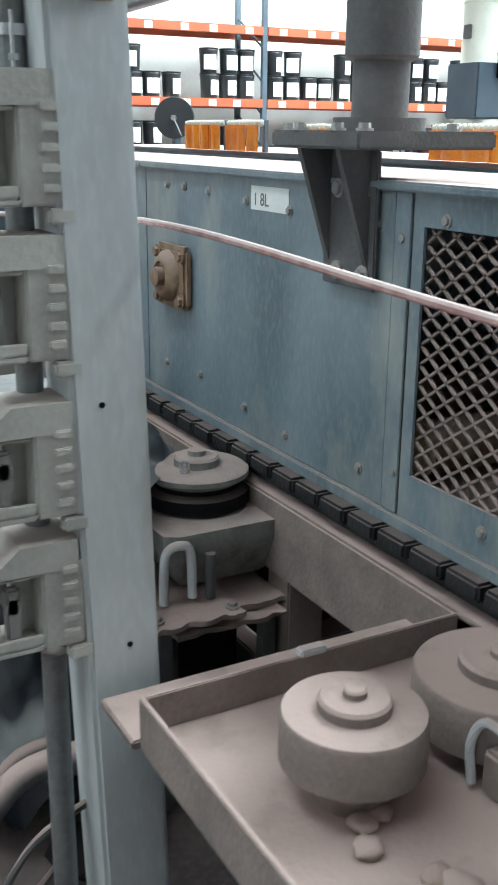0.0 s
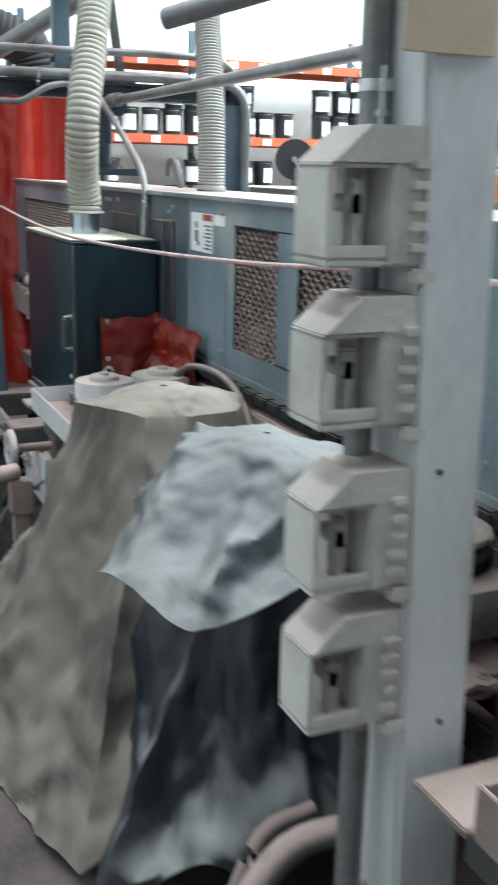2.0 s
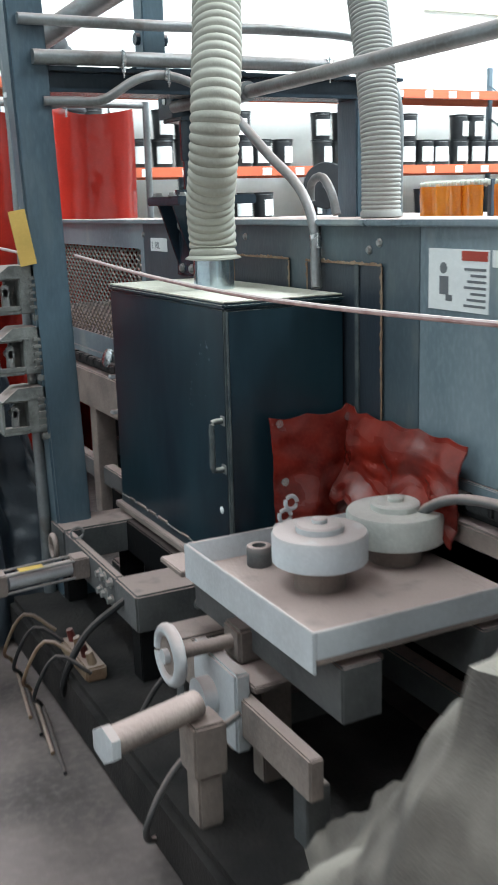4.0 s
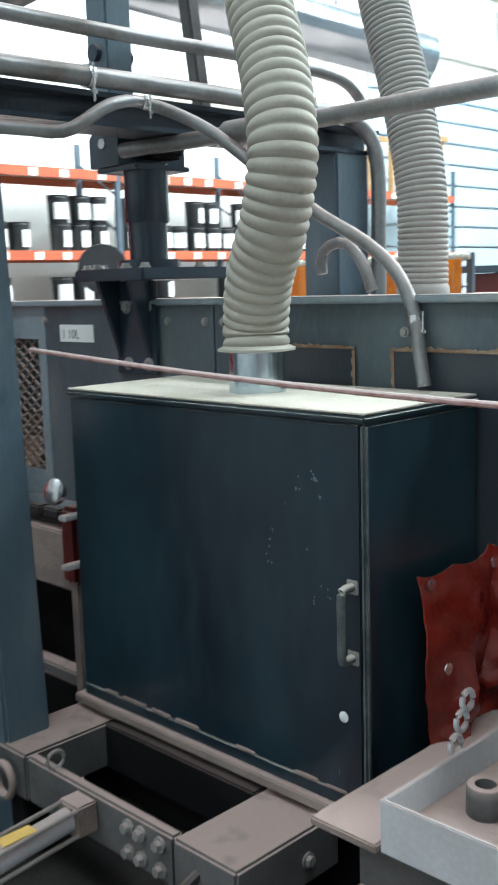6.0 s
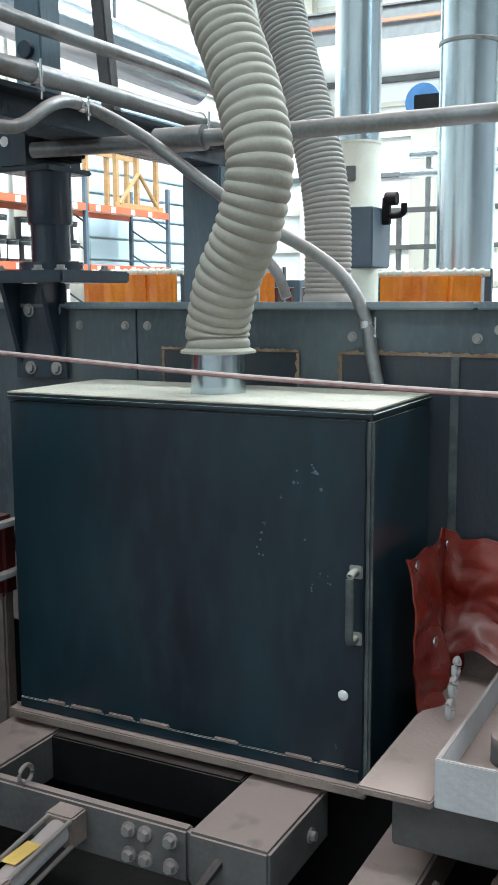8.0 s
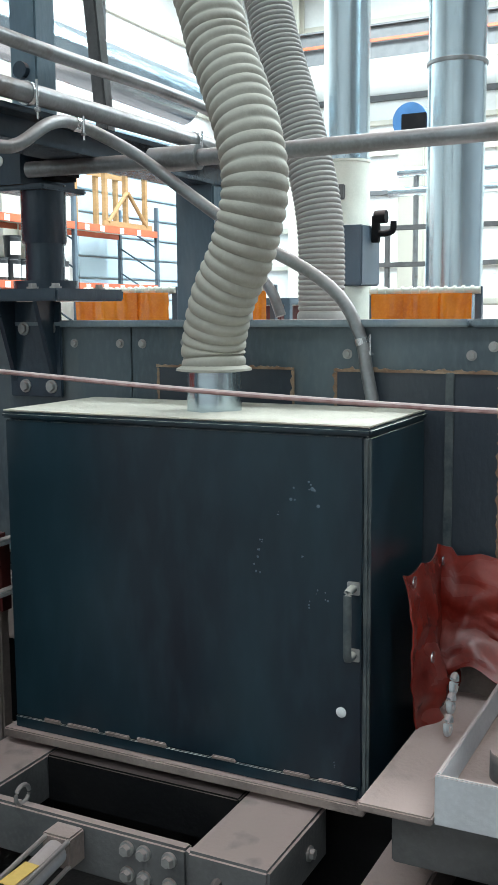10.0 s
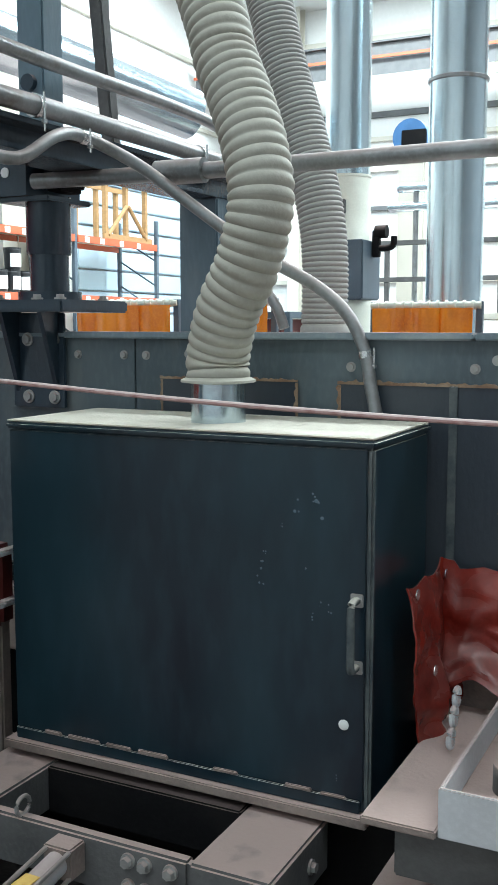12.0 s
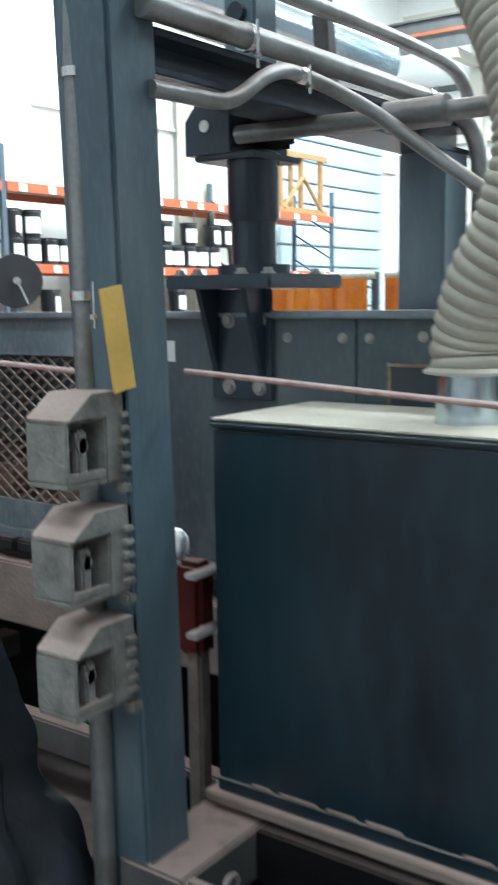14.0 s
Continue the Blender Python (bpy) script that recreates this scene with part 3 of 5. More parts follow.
g1 = gantry("gantry_frame", 1.295, "column", 2.6, -1.6, "pale grey steel gantry post, scuffed and dusty")
g2 = gantry("gantry_frame", 5.25, "bluesteel", 2.32, -1.6, "blue-grey steel gantry frame spanning the machine")
for x, y, z in ((0.40, 1.2285, 1.16), (0.435, 1.2285, 0.74)):
    part("hole", cyl(B(), (x, y, z), (x, y - 0.0015, z), 0.005, seg=12), M["black"], g1, "small dark bolt hole")
bm = B()
box(bm, 0.455, 1.85, 5.19, 5.33, 1.905, 1.918, 0.002), box(bm, 0.455, 1.85, 5.19, 5.33, 1.972, 1.985, 0.002), box(bm, 0.455, 1.85, 5.252, 5.268, 1.918, 1.972)
part("cross_beam", bm, M["darksteel"], g2)
part("far_post", box(B(), 1.635, 1.79, 5.19, 5.33, 0.0, 1.905, 0.006), M["bluesteel"], g2)
part("stub_post", box(B(), 0.80, 0.88, 5.22, 5.30, 1.985, 3.4, 0.004), M["bluesteel"], g2)
part("stub_flange", cyl(B(), (0.785, 5.26, 2.09), (0.90, 5.26, 2.09), 0.02, seg=20), M["darksteel"], g2)
part("stub_post", box(B(), 1.13, 1.17, 5.24, 5.28, 1.985, 3.4, 0.004, Matrix.Translation((1.15, 5.26, 1.985)) @ Matrix.Rotation(radians(-8), 4, "Y") @ Matrix.Translation((-1.15, -5.26, -1.985))), M["dustgrey"], g2)
part("hanger_plate", box(B(), 0.80, 1.25, 5.335, 5.50, 1.986, 2.01, 0.004), M["darksteel"], g2)


def pipe_run(name, pts, r, mat, label, category="pipe", group="", clamps=(), smooth=True, seg=14, step=0.03):
    t = thing(name, pts[0], label, category, group)
    part("tube", sweep(B(), pts, r, seg, step, smooth=smooth), M[mat], t)
    for p, a in clamps:
        p, a = Vector(p), Vector(a).normalized()
        bm = B()
        cyl(bm, p - a * 0.008, p + a * 0.008, r * 1.16, seg=18)
        cl = part("clamp", bm, M["steel"], t, "bright pipe clamp")
        bm = B()
        cyl(bm, p + Vector((-0.006, -r - 0.008, -r * 2.6)), p + Vector((-0.006, -r - 0.008, r * 1.1)), 0.003, seg=8)
        cyl(bm, p + Vector((-0.006, -r - 0.008, -r * 1.9)), p + Vector((-0.006, -r - 0.008, -r * 1.5)), 0.008, seg=6)
        part("clamp_stud", bm, M["steel"], cl)
    return t


pipe_run("conduit_pipe", [(0.40, 5.17, 2.008), (0.9, 5.17, 2.012), (1.4, 5.18, 2.016), (1.66, 5.18, 2.01), (1.77, 5.17, 1.96), (1.80, 5.16, 1.85), (1.80, 5.16, 1.6), (1.80, 5.16, 1.3)], 0.024, "conduit", "thick grey conduit clamped on the gantry beam", group="conduits", clamps=(((0.70, 5.17, 2.010), (1, 0, 0)), ((1.5, 5.18, 2.016), (1, 0, 0))))
pipe_run("conduit_pipe", [(0.36, 5.17, 2.12), (0.8, 5.17, 2.12), (1.3, 5.18, 2.13), (1.62, 5.18, 2.12), (1.72, 5.17, 2.07), (1.75, 5.17, 2.0)], 0.018, "conduit", "grey conduit running above the gantry beam", group="conduits")
pipe_run("flexible_conduit", [(0.43, 5.18, 1.875), (0.52, 5.17, 1.875), (0.62, 5.15, 1.878), (0.74, 5.14, 1.945), (0.85, 5.14, 1.96), (0.96, 5.05, 1.90), (1.0, 4.92, 1.80), (1.02, 4.75, 1.68), (1.02, 4.60, 1.60), (1.015, 4.51, 1.53), (1.012, 4.46, 1.44), (1.0, 4.44, 1.36), (0.99, 4.42, 1.285)], 0.0155, "conduit", "grey flexible conduit looping down to the dust box", group="conduits", clamps=(((0.85, 5.14, 1.96), (1, -0.4, -0.2)), ((1.012, 4.458, 1.43), (0, 0.2, 1))))
pipe_run("flexible_conduit", [(1.30, 4.80, 1.49), (1.30, 4.83, 1.56), (1.30, 4.89, 1.615), (1.30, 4.96, 1.60), (1.30, 4.97, 1.54), (1.30, 4.94, 1.53)], 0.015, "conduit", "short grey flexible conduit loop above the machine", group="conduits")
air = pipe_run("air_pipe", [(0.98, 5.40, 1.885), (1.03, 5.0, 1.888), (1.03, 4.5, 1.888), (1.03, 3.5, 1.893), (1.03, 2.5, 1.90), (1.03, 1.62, 1.92), (1.03, 0.6, 1.93)], 0.021, "conduit", "long grey air pipe above the machine edge", seg=18)
part("coupling", cyl(B(), (1.03, 4.90, 1.889), (1.03, 5.04, 1.889), 0.032, seg=20), M["conduit"], air)

# cord strung from post to post
pipe_run("cord", [(0.51, -2.2, 1.34), (0.51, -0.5, 1.375), (0.51, 0.5, 1.405), (0.512, 1.3, 1.428), (0.507, 2.2, 1.375), (0.50, 3.0, 1.342), (0.50, 3.8, 1.327), (0.50, 4.5, 1.343), (0.50, 5.19, 1.380)], 0.0055, "rope", "thin dusty pink cord strung between the posts", "cord", seg=8)
pipe_run("cord", [(0.40, 5.32, 1.378), (0.25, 6.3, 1.45), (0.1, 7.3, 1.55)], 0.0055, "rope", "thin dusty pink cord strung between the posts", "cord", seg=8)


# ---------------------------------------------------------------- pull-switch housings on the posts
def switch_box(p, h, label, mat="cast"):
    """An open-fronted cast housing with ribs, hood and lever; p: lower corner on the post side."""
    x, y, z = p
    t = thing("switch_box", p, label, "switch", "switch boxes")
    w, d = 0.085, 0.10
    bm = B()
    box(bm, x - w * 1.2, x, y + d * 0.62, y + d, z, z + h * 0.82, 0.004)
    box(bm, x - w * 0.82, x, y, y + d * 0.62, z, z + h * 0.82, 0.004)
    part("body", bm, M[mat], t)
    bm = B()
    box(bm, x - w * 1.9, x - w * 0.83, y + 0.0, y + 0.008, z + 0.012, z + 0.02 + h * 0.05, 0.002)
    box(bm, x - w * 1.9, x - w * 0.825, y + 0.0, y + d, z, z + 0.012, 0.003)
    box(bm, x - w * 1.9, x - w * 0.825, y + 0.0, y + d, z + h * 0.70, z + h * 0.74, 0.003)
    box(bm, x - w * 1.9, x - w * 1.8, y + 0.002, y + d, z + 0.012, z + h * 0.70, 0.002)
    part("open_frame", bm, M[mat], t)
    vs, bm = [], B()
    for yy in (y - 0.002, y + d + 0.002):
        vs.append([bm.verts.new(q) for q in ((x - w * 1.85, yy, z + h * 0.74), (x - w * 1.2, yy, z + h), (x - w * 0.1, yy, z + h), (x - w * 0.1, yy, z + h * 0.74))])
    bm.faces.new(vs[0]), bm.faces.new(vs[1][::-1])
    for i in range(4):
        bm.faces.new((vs[0][i], vs[1][i], vs[1][(i + 1) % 4], vs[0][(i + 1) % 4]))
    part("hood", bm, M[mat], t)
    for k in range(5):
        part("rib", box(B(), x - w * 0.45, x - 0.012, y - 0.009, y + 0.003, z + h * (0.10 + 0.15 * k), z + h * (0.17 + 0.15 * k), 0.002), M[mat], t)
    bm = B()
    cyl(bm, (x - w * 1.35, y + d * 0.1, z + h * 0.45), (x - w * 1.35, y + d * 0.6, z + h * 0.45), 0.013, seg=14)
    box(bm, x - w * 1.5, x - w * 1.2, y + d * 0.1, y + d * 0.3, z + h * 0.12, z + h * 0.62, 0.005)
    part("lever", bm, M["bolt"], t)
    part("hinge_lug", box(B(), x - 0.03, x + 0.012, y - 0.006, y + 0.02, z - 0.026, z - 0.002, 0.004), M[mat], t)
    return t


for z in (1.46, 1.235, 0.985, 0.76):
    switch_box((0.362, 1.235, z), 0.185, "pale grey ribbed switch box with open front on post")
for z in (1.195, 0.99, 0.785):
    switch_box((0.375, 5.195, z), 0.16, "dusty grey cast switch box with ribs on the blue post", "dirtycast")
c1 = pipe_run("conduit_pipe", [(0.325, 1.30, 0.0), (0.325, 1.30, 0.4), (0.325, 1.30, 0.75)], 0.022, "conduit", "vertical grey conduit feeding the switch boxes", group="conduits")
c1 = pipe_run("conduit_pipe", [(0.318, 1.33, 0.75), (0.318, 1.33, 1.3), (0.31, 1.33, 2.6)], 0.022, "conduit", "vertical grey conduit above the switch boxes", group="conduits", clamps=(((0.318, 1.33, 1.70), (0, 0, 1)), ((0.312, 1.33, 1.9), (0, 0, 1))))
pipe_run("conduit_pipe", [(0.352, 5.28, 0.0), (0.352, 5.28, 0.9), (0.35, 5.28, 2.1), (0.35, 5.28, 3.2)], 0.022, "conduit", "vertical grey conduit beside the blue post", group="conduits", clamps=(((0.35, 5.28, 1.52), (0, 0, 1)), ((0.35, 5.28, 1.9), (0, 0, 1))))
pipe_run("conduit_pipe", [(0.30, 1.34, 1.86), (0.1, 1.6, 1.80), (-0.2, 2.3, 1.72)][:2], 0.016, "conduit", "short grey conduit arm from the post", group="conduits")
solo("cardboard_tag", box(B(), 0.293, 0.435, 1.222, 1.2275, 1.735, 1.86, 0.001), M["card"], "blank tan cardboard sign fixed to the grey post", "sign", (0.36, 1.225, 1.74))
bm = box(B(), -0.028, 0.028, -0.002, 0.002, -0.09, 0.09, 0.001)
bmesh.ops.transform(bm, matrix=pose(0.325, 5.178, 1.445, 0, -9, 0), verts=bm.verts)
solo("yellow_tag", bm, M["yellow"], "long yellow-brown tag hanging on the blue post", "tag")

# ---------------------------------------------------------------- dust box
dbx = thing("dust_box", (0.82, 4.75, 0.49), "dark blue steel dust box with a dusty lid and handle", "box")
BX, BY0, BY1, BZ0, BZ1 = 0.63, 4.30, 5.215, 0.49, 1.262
part("body", box(B(), BX + 0.004, 1.008, BY0, BY1, BZ0, BZ1 - 0.006, 0.006), M["boxpaint"], dbx)
part("door_panel", box(B(), BX - 0.002, BX + 0.0035, BY0 + 0.012, BY1 - 0.002, BZ0 + 0.03, BZ1 - 0.008, 0.002), M["boxpaint"], dbx, "dark scuffed door panel")
bm = B()
box(bm, BX - 0.004, BX + 0.012, BY0 - 0.003, BY0 + 0.011, BZ0 + 0.01, BZ1 - 0.006, 0.005)
part("corner_angle", bm, M["boxedge"], dbx, "dusty corner edge")
lid = part("lid", box(B(), BX - 0.008, 1.01, BY0 - 0.006, BY1 + 0.006, BZ1 - 0.005, BZ1 + 0.010, 0.005), M["boxpaint"], dbx, "lid thick with pale dust")
bm = B()
sheet(bm, 60, 30, lambda u, v: (BX - 0.004 + v * 0.375, BY0 - 0.002 + u * (BY1 - BY0 + 0.004), BZ1 + 0.012 + 0.004 * fbm(u * 9, v * 4) * min(1, 8 * v, 8 * (1 - v), 12 * u, 12 * (1 - u))), 0.003)
part("dust_layer", bm, material("pale_dust", (0.62, 0.585, 0.50), 0.95, 0, (0.52, 0.48, 0.41), 7.0, 0.6, bump=0.3), lid, "layer of pale dust")
y = BY0 + 0.05
while y < BY1 - 0.02:
    w = 0.03 + 0.06 * random.random()
    if random.random() < 0.6:
        part("dust_flake", box(B(), BX - 0.006, BX + 0.002, y, min(y + w, BY1 - 0.01), BZ0 + 0.027, BZ0 + 0.033 + 0.005 * random.random(), 0.002), M["dusty"], dbx, "dust lying on the lower lip")
    y += w + 0.02
part("hem", box(B(), BX - 0.003, BX + 0.003, BY0 + 0.02, BY1, BZ0, BZ0 + 0.028, 0.002), M["boxpaint"], dbx)
bm = B()
hy = BY0 + 0.03
sweep(bm, [(BX, hy, 0.945), (BX - 0.028, hy, 0.945), (BX - 0.038, hy, 0.935), (BX - 0.038, hy, 0.875), (BX - 0.038, hy, 0.815), (BX - 0.028, hy, 0.805), (BX, hy, 0.805)], 0.0085, 10, 0.006)
hd = part("handle", bm, M["boxedge"], dbx, "worn steel pull handle")
for z in (0.945, 0.805):
    part("handle_foot", box(B(), BX - 0.006, BX - 0.001, hy - 0.014, hy + 0.014, z - 0.014, z + 0.014, 0.002), M["bolt"], hd)
part("white_spot", lathe(B(), (BX - 0.002, BY0 + 0.056, 0.678), [(0.011, 0), (0.0115, 0.002), (0.008, 0.004), (0.002, 0.0045)], 12, (-1, 0, 0)), M["paper"], dbx, "blob of white paint")
for dy, z, r in ((0.16, 1.13, 0.010), (0.13, 1.15, 0.007), (0.12, 1.125, 0.012), (0.24, 1.0, 0.008), (0.25, 0.965, 0.009), (0.235, 1.03, 0.006), (0.20, 1.09, 0.005), (0.14, 1.0, 0.005), (0.07, 0.56, 0.004), (0.11, 0.93, 0.005), (0.13, 0.9, 0.006), (0.09, 0.92, 0.006)):
    bm = B()
    for q in range(3):
        oy, oz = random.uniform(-1, 1) * r, random.uniform(-1.6, 1.6) * r
        cyl(bm, (BX - 0.0018, BY0 + dy + oy, z + oz), (BX - 0.0026, BY0 + dy + oy, z + oz), r * random.uniform(0.2, 0.5), r * 0.15, seg=7)
    part("scuff", bm, M["bluesteel"], dbx, "pale scuff in the paint")
# spigot
part("spigot", lathe(B(), (0.81, 4.745, BZ1 + 0.004), [(0.075, 0), (0.075, 0.006), (0.064, 0.01), (0.064, 0.155)], 32), M["galv"], dbx, "galvanised hose spigot")
hs = thing("ribbed_hose", (0.81, 4.745, 1.355), "cream ribbed extraction hose rising from the dust box", "hose", "ribbed hoses")
part("ribbed_tube", sweep(B(), [(0.81, 4.745, 1.372), (0.81, 4.745, 1.43), (0.79, 4.71, 1.53), (0.775, 4.65, 1.64), (0.772, 4.618, 1.765), (0.79, 4.64, 1.88), (0.823, 4.693, 2.0), (0.85, 4.745, 2.1), (0.873, 4.784, 2.2), (0.95, 4.93, 2.5), (1.1, 5.2, 2.95), (1.3, 5.5, 3.4)], 0.075, 32, 0.0028, 0.006, 0.0262), M["hose"], hs)
part("cuff", lathe(B(), (0.81, 4.745, 1.366), [(0.066, 0.0), (0.088, 0.003), (0.087, 0.008), (0.070, 0.016)], 32), M["hose"], hs)
hs = thing("ribbed_hose", (1.435, 4.71, 1.474), "grey ribbed extraction hose standing on the machine top", "hose", "ribbed hoses")
part("ribbed_tube", sweep(B(), [(1.435, 4.735, 1.474), (1.435, 4.74, 1.75), (1.45, 4.80, 2.0), (1.47, 4.885, 2.25), (1.50, 4.965, 2.5), (1.6, 5.2, 3.0), (1.75, 5.5, 3.5)], 0.067, 28, 0.0024, 0.0045, 0.0144), M["hose_grey"], hs)
part("cuff", lathe(B(), (1.435, 4.735, 1.474), [(0.062, -0.0), (0.070, 0.004), (0.069, 0.02), (0.066, 0.024)], 32), M["hose_grey"], hs)

# red vinyl flap
bm = B()


def flap(u, v):
    # u runs along the box side, round the corner and along the machine; v runs down
    s = u * 0.80
    if s < 0.26:
        x, y = 0.735 + s, 4.262
        nx, ny, drop = 0.0, -1.0, 0.40 - 0.10 * s / 0.26
    else:
        x, y = 0.998, 4.262 - (s - 0.26)
        nx, ny, drop = -1.0, 0.0, 0.30 - 0.08 * min(1, (s - 0.26) / 0.3)
    fold = 0.036 * (1 - abs(math.sin(15 * s + 2.2 * v))) * v + 0.05 * abs(fbm(s * 3.2 + 4, v * 1.6)) * (0.2 + v) + 0.03 * v
    top = 0.952 - 0.010 * abs(math.sin(s * 26)) + (0.018 if abs(s - 0.27) < 0.03 else 0.0)
    return (x + nx * fold, y + ny * fold, top - drop * v + 0.035 * v * math.sin(s * 20 + 1.0))


sheet(bm, 60, 30, flap, 0.004)
fl = thing("vinyl_flap", (0.9, 4.25, 0.6), "crumpled dark red vinyl flap hung beside the dust box", "curtain")
part("sheet", bm, M["redvinyl"], fl)
for x, z in ((0.76, 0.935), (0.985, 0.93), (0.75, 0.78)):
    part("grommet", lathe(B(), (x, 4.245 if z > 0.9 else 4.20, z), [(0.012, 0), (0.012, 0.003), (0.006, 0.003)], 14, (0, -1, 0)), M["steel"], fl)


# ---------------------------------------------------------------- trays with pulleys
def pulley(p, r, h, mat, label, post=True):
    t = thing("pulley", p, label, "pulley", "pulleys")
    x, y, z = p
    part("rim", lathe(B(), p, [(r * 0.93, 0), (r, h * 0.06), (r, h * 0.92), (r * 0.97, h), (r * 0.5, h * 1.02)], 48), M[mat], t)
    part("hub", lathe(B(), (x, y, z + h * 1.02), [(r * 0.5, 0), (r * 0.5, h * 0.18), (r * 0.46, h * 0.24), (r * 0.16, h * 0.25), (r * 0.16, h * 0.36), (r * 0.13, h * 0.4)], 40), M[mat], t)
    part("shaft", cyl(B(), (x, y, z - 0.07), (x, y, z), r * 0.55, seg=28), M["dusty"], t)
    return t


def tray(x0, x1, y0, y1, z, mat, label, h=0.062):
    t = thing("pulley_tray", ((x0 + x1) / 2, (y0 + y1) / 2, z - 0.02), label, "tray", "pulley trays")
    part("tray_floor", box(B(), x0, x1, y0, y1, z - 0.012, z, 0.002), M["dusty"], t)
    part("side", box(B(), x0 - 0.008, x0, y0, y1, z - 0.03, z + h, 0.002), M[mat], t)
    part("side", box(B(), x1, x1 + 0.008, y0, y1, z - 0.03, z + h, 0.002), M[mat], t)
    part("side", box(B(), x0, x1, y1 - 0.008, y1, z, z + h, 0.002), M[mat], t)
    part("side", box(B(), x0, x1, y0, y0 + 0.008, z, z + h, 0.002), M[mat], t)
    part("shelf_plate", box(B(), x0 - 0.02, x1 + 0.0, y1 + 0.001, y1 + 0.14, z - 0.03, z - 0.014, 0.003), M["dusty"], t, "dusty flat shelf plate beside the tray")
    part("under_beam", box(B(), x0 + 0.06, x0 + 0.16, y0, y1 + 0.1, z - 0.16, z - 0.031, 0.004), M["dustgrey"], t)
    part("under_beam", box(B(), x1 - 0.16, x1 - 0.06, y0, y1 + 0.1, z - 0.16, z - 0.031, 0.004), M["dustgrey"], t)
    return t


t1 = tray(0.385, 0.985, 0.42, 1.05, 0.69, "dusty", "dust-covered steel tray holding two pulleys")
part("clip", box(B(), 0.655, 0.705, 1.035, 1.058, 0.75, 0.763, 0.003), M["white_dusty"], t1, "small pale clip")
pulley((0.58, 0.78, 0.745), 0.102, 0.078, "dusty", "grey pulley thick with dust in the tray")
pulley((0.855, 0.79, 0.72), 0.135, 0.085, "dusty", "large dusty pulley in the tray")
t2 = tray(0.40, 0.985, 3.45, 4.09, 0.637, "white_dusty", "whitish steel tray with dusty floor and pulleys")
pulley((0.62, 3.80, 0.70), 0.115, 0.075, "white_dusty", "pale dusty pulley in the tray")
pulley((0.88, 3.86, 0.69), 0.125, 0.08, "cast", "grey dusty pulley in the tray")
for x, y in ((0.56, 4.0), (0.66, 3.985)):
    c = thing("collar_ring", (x, y, 0.637), "dark steel collar standing on the tray floor", "collar", "collars")
    part("ring", lathe(B(), (x, y, 0.637), [(0.030, 0), (0.032, 0.003), (0.032, 0.05), (0.030, 0.053), (0.018, 0.053), (0.018, 0.03)], 24), M["dustgrey"], c)
# stones and lumps in the tray
for k in range(9):
    bm = B()
    r = 0.015 + 0.014 * random.random()
    bmesh.ops.create_icosphere(bm, subdivisions=2, radius=r)
    for v in bm.verts:
        v.co *= 1 + 0.25 * fbm(v.co.x * 30 + k, v.co.y * 30, v.co.z * 30)
        v.co.z *= 0.45
    px, py = 0.47 + 0.12 * random.random(), 0.52 + 0.22 * random.random()
    bmesh.ops.translate(bm, verts=bm.verts, vec=(px, py, 0.69 + r * 0.38))
    solo("stone_lump", bm, M["rust"] if k % 4 == 0 else M["dusty"], "flat lump of dusty grit in the tray", "stone", (px, py, 0.69), "grit lumps")
# motor plate box at the near end of the tray
mb = thing("belt_guard", (0.80, 0.60, 0.69), "pale angled guard plate with a handle in the tray", "guard")
part("plate", box(B(), 0.74, 0.95, 0.56, 0.70, 0.691, 0.76, 0.006), M["dusty"], mb)
part("handle", sweep(B(), [(0.735, 0.71, 0.70), (0.732, 0.715, 0.76), (0.74, 0.70, 0.80), (0.745, 0.66, 0.80)], 0.007, 8, 0.01), M["white_dusty"], mb)
# eye bolt at tray 2
eb = thing("eye_bolt", (0.72, 4.15, 0.62), "pale steel eye bolt and hook on the shelf plate", "bolt")
for k, z in enumerate((0.66, 0.70, 0.735)):
    bm = B()
    sweep(bm, [(0.70 + 0.02 * k + 0.018 * math.cos(a), 4.15, z + 0.018 * math.sin(a)) for a in [i * math.pi / 6 for i in range(13)]], 0.006, 8, 0.006)
    part("link", bm, M["white_dusty"], eb)

# pulley head beside post
HX, HY = 0.875, 1.885
hd = thing("grinding_head", (HX, HY, 0.3), "grey pulley head with a hopper-shaped housing and dusty base", "machine head")
part("disc", lathe(B(), (HX, HY, 0.762), [(0.105, 0), (0.112, 0.010), (0.126, 0.014), (0.126, 0.026), (0.115, 0.033), (0.06, 0.035)], 48), M["dirtycast"], hd)
part("hub", lathe(B(), (HX, HY, 0.797), [(0.055, 0), (0.055, 0.018), (0.050, 0.023), (0.022, 0.024), (0.022, 0.036)], 32), M["dirtycast"], hd)
part("lower_disc", lathe(B(), (HX, HY, 0.70), [(0.10, 0), (0.126, 0.008), (0.126, 0.040), (0.105, 0.050), (0.105, 0.061)], 48), M["black"], hd, "dark grooved drive disc")
vv, bm = [], B()
for a, b, z in ((0.115, 0.11, 0.55), (0.175, 0.16, 0.655), (0.175, 0.16, 0.70)):
    vv.append([bm.verts.new((HX + 0.01 + sx * a, HY - 0.01 + sy * b, z)) for sx, sy in ((-1, -1), (-0.8, -1.12), (0.8, -1.12), (1, -1), (1, 1), (-1, 1))])
for q, w in zip(vv, vv[1:]):
    for i in range(6):
        bm.faces.new((q[i], q[(i + 1) % 6], w[(i + 1) % 6], w[i]))
bm.faces.new(vv[0][::-1]), bm.faces.new(vv[-1])
part("housing", bm, M["dirtycast"], hd)
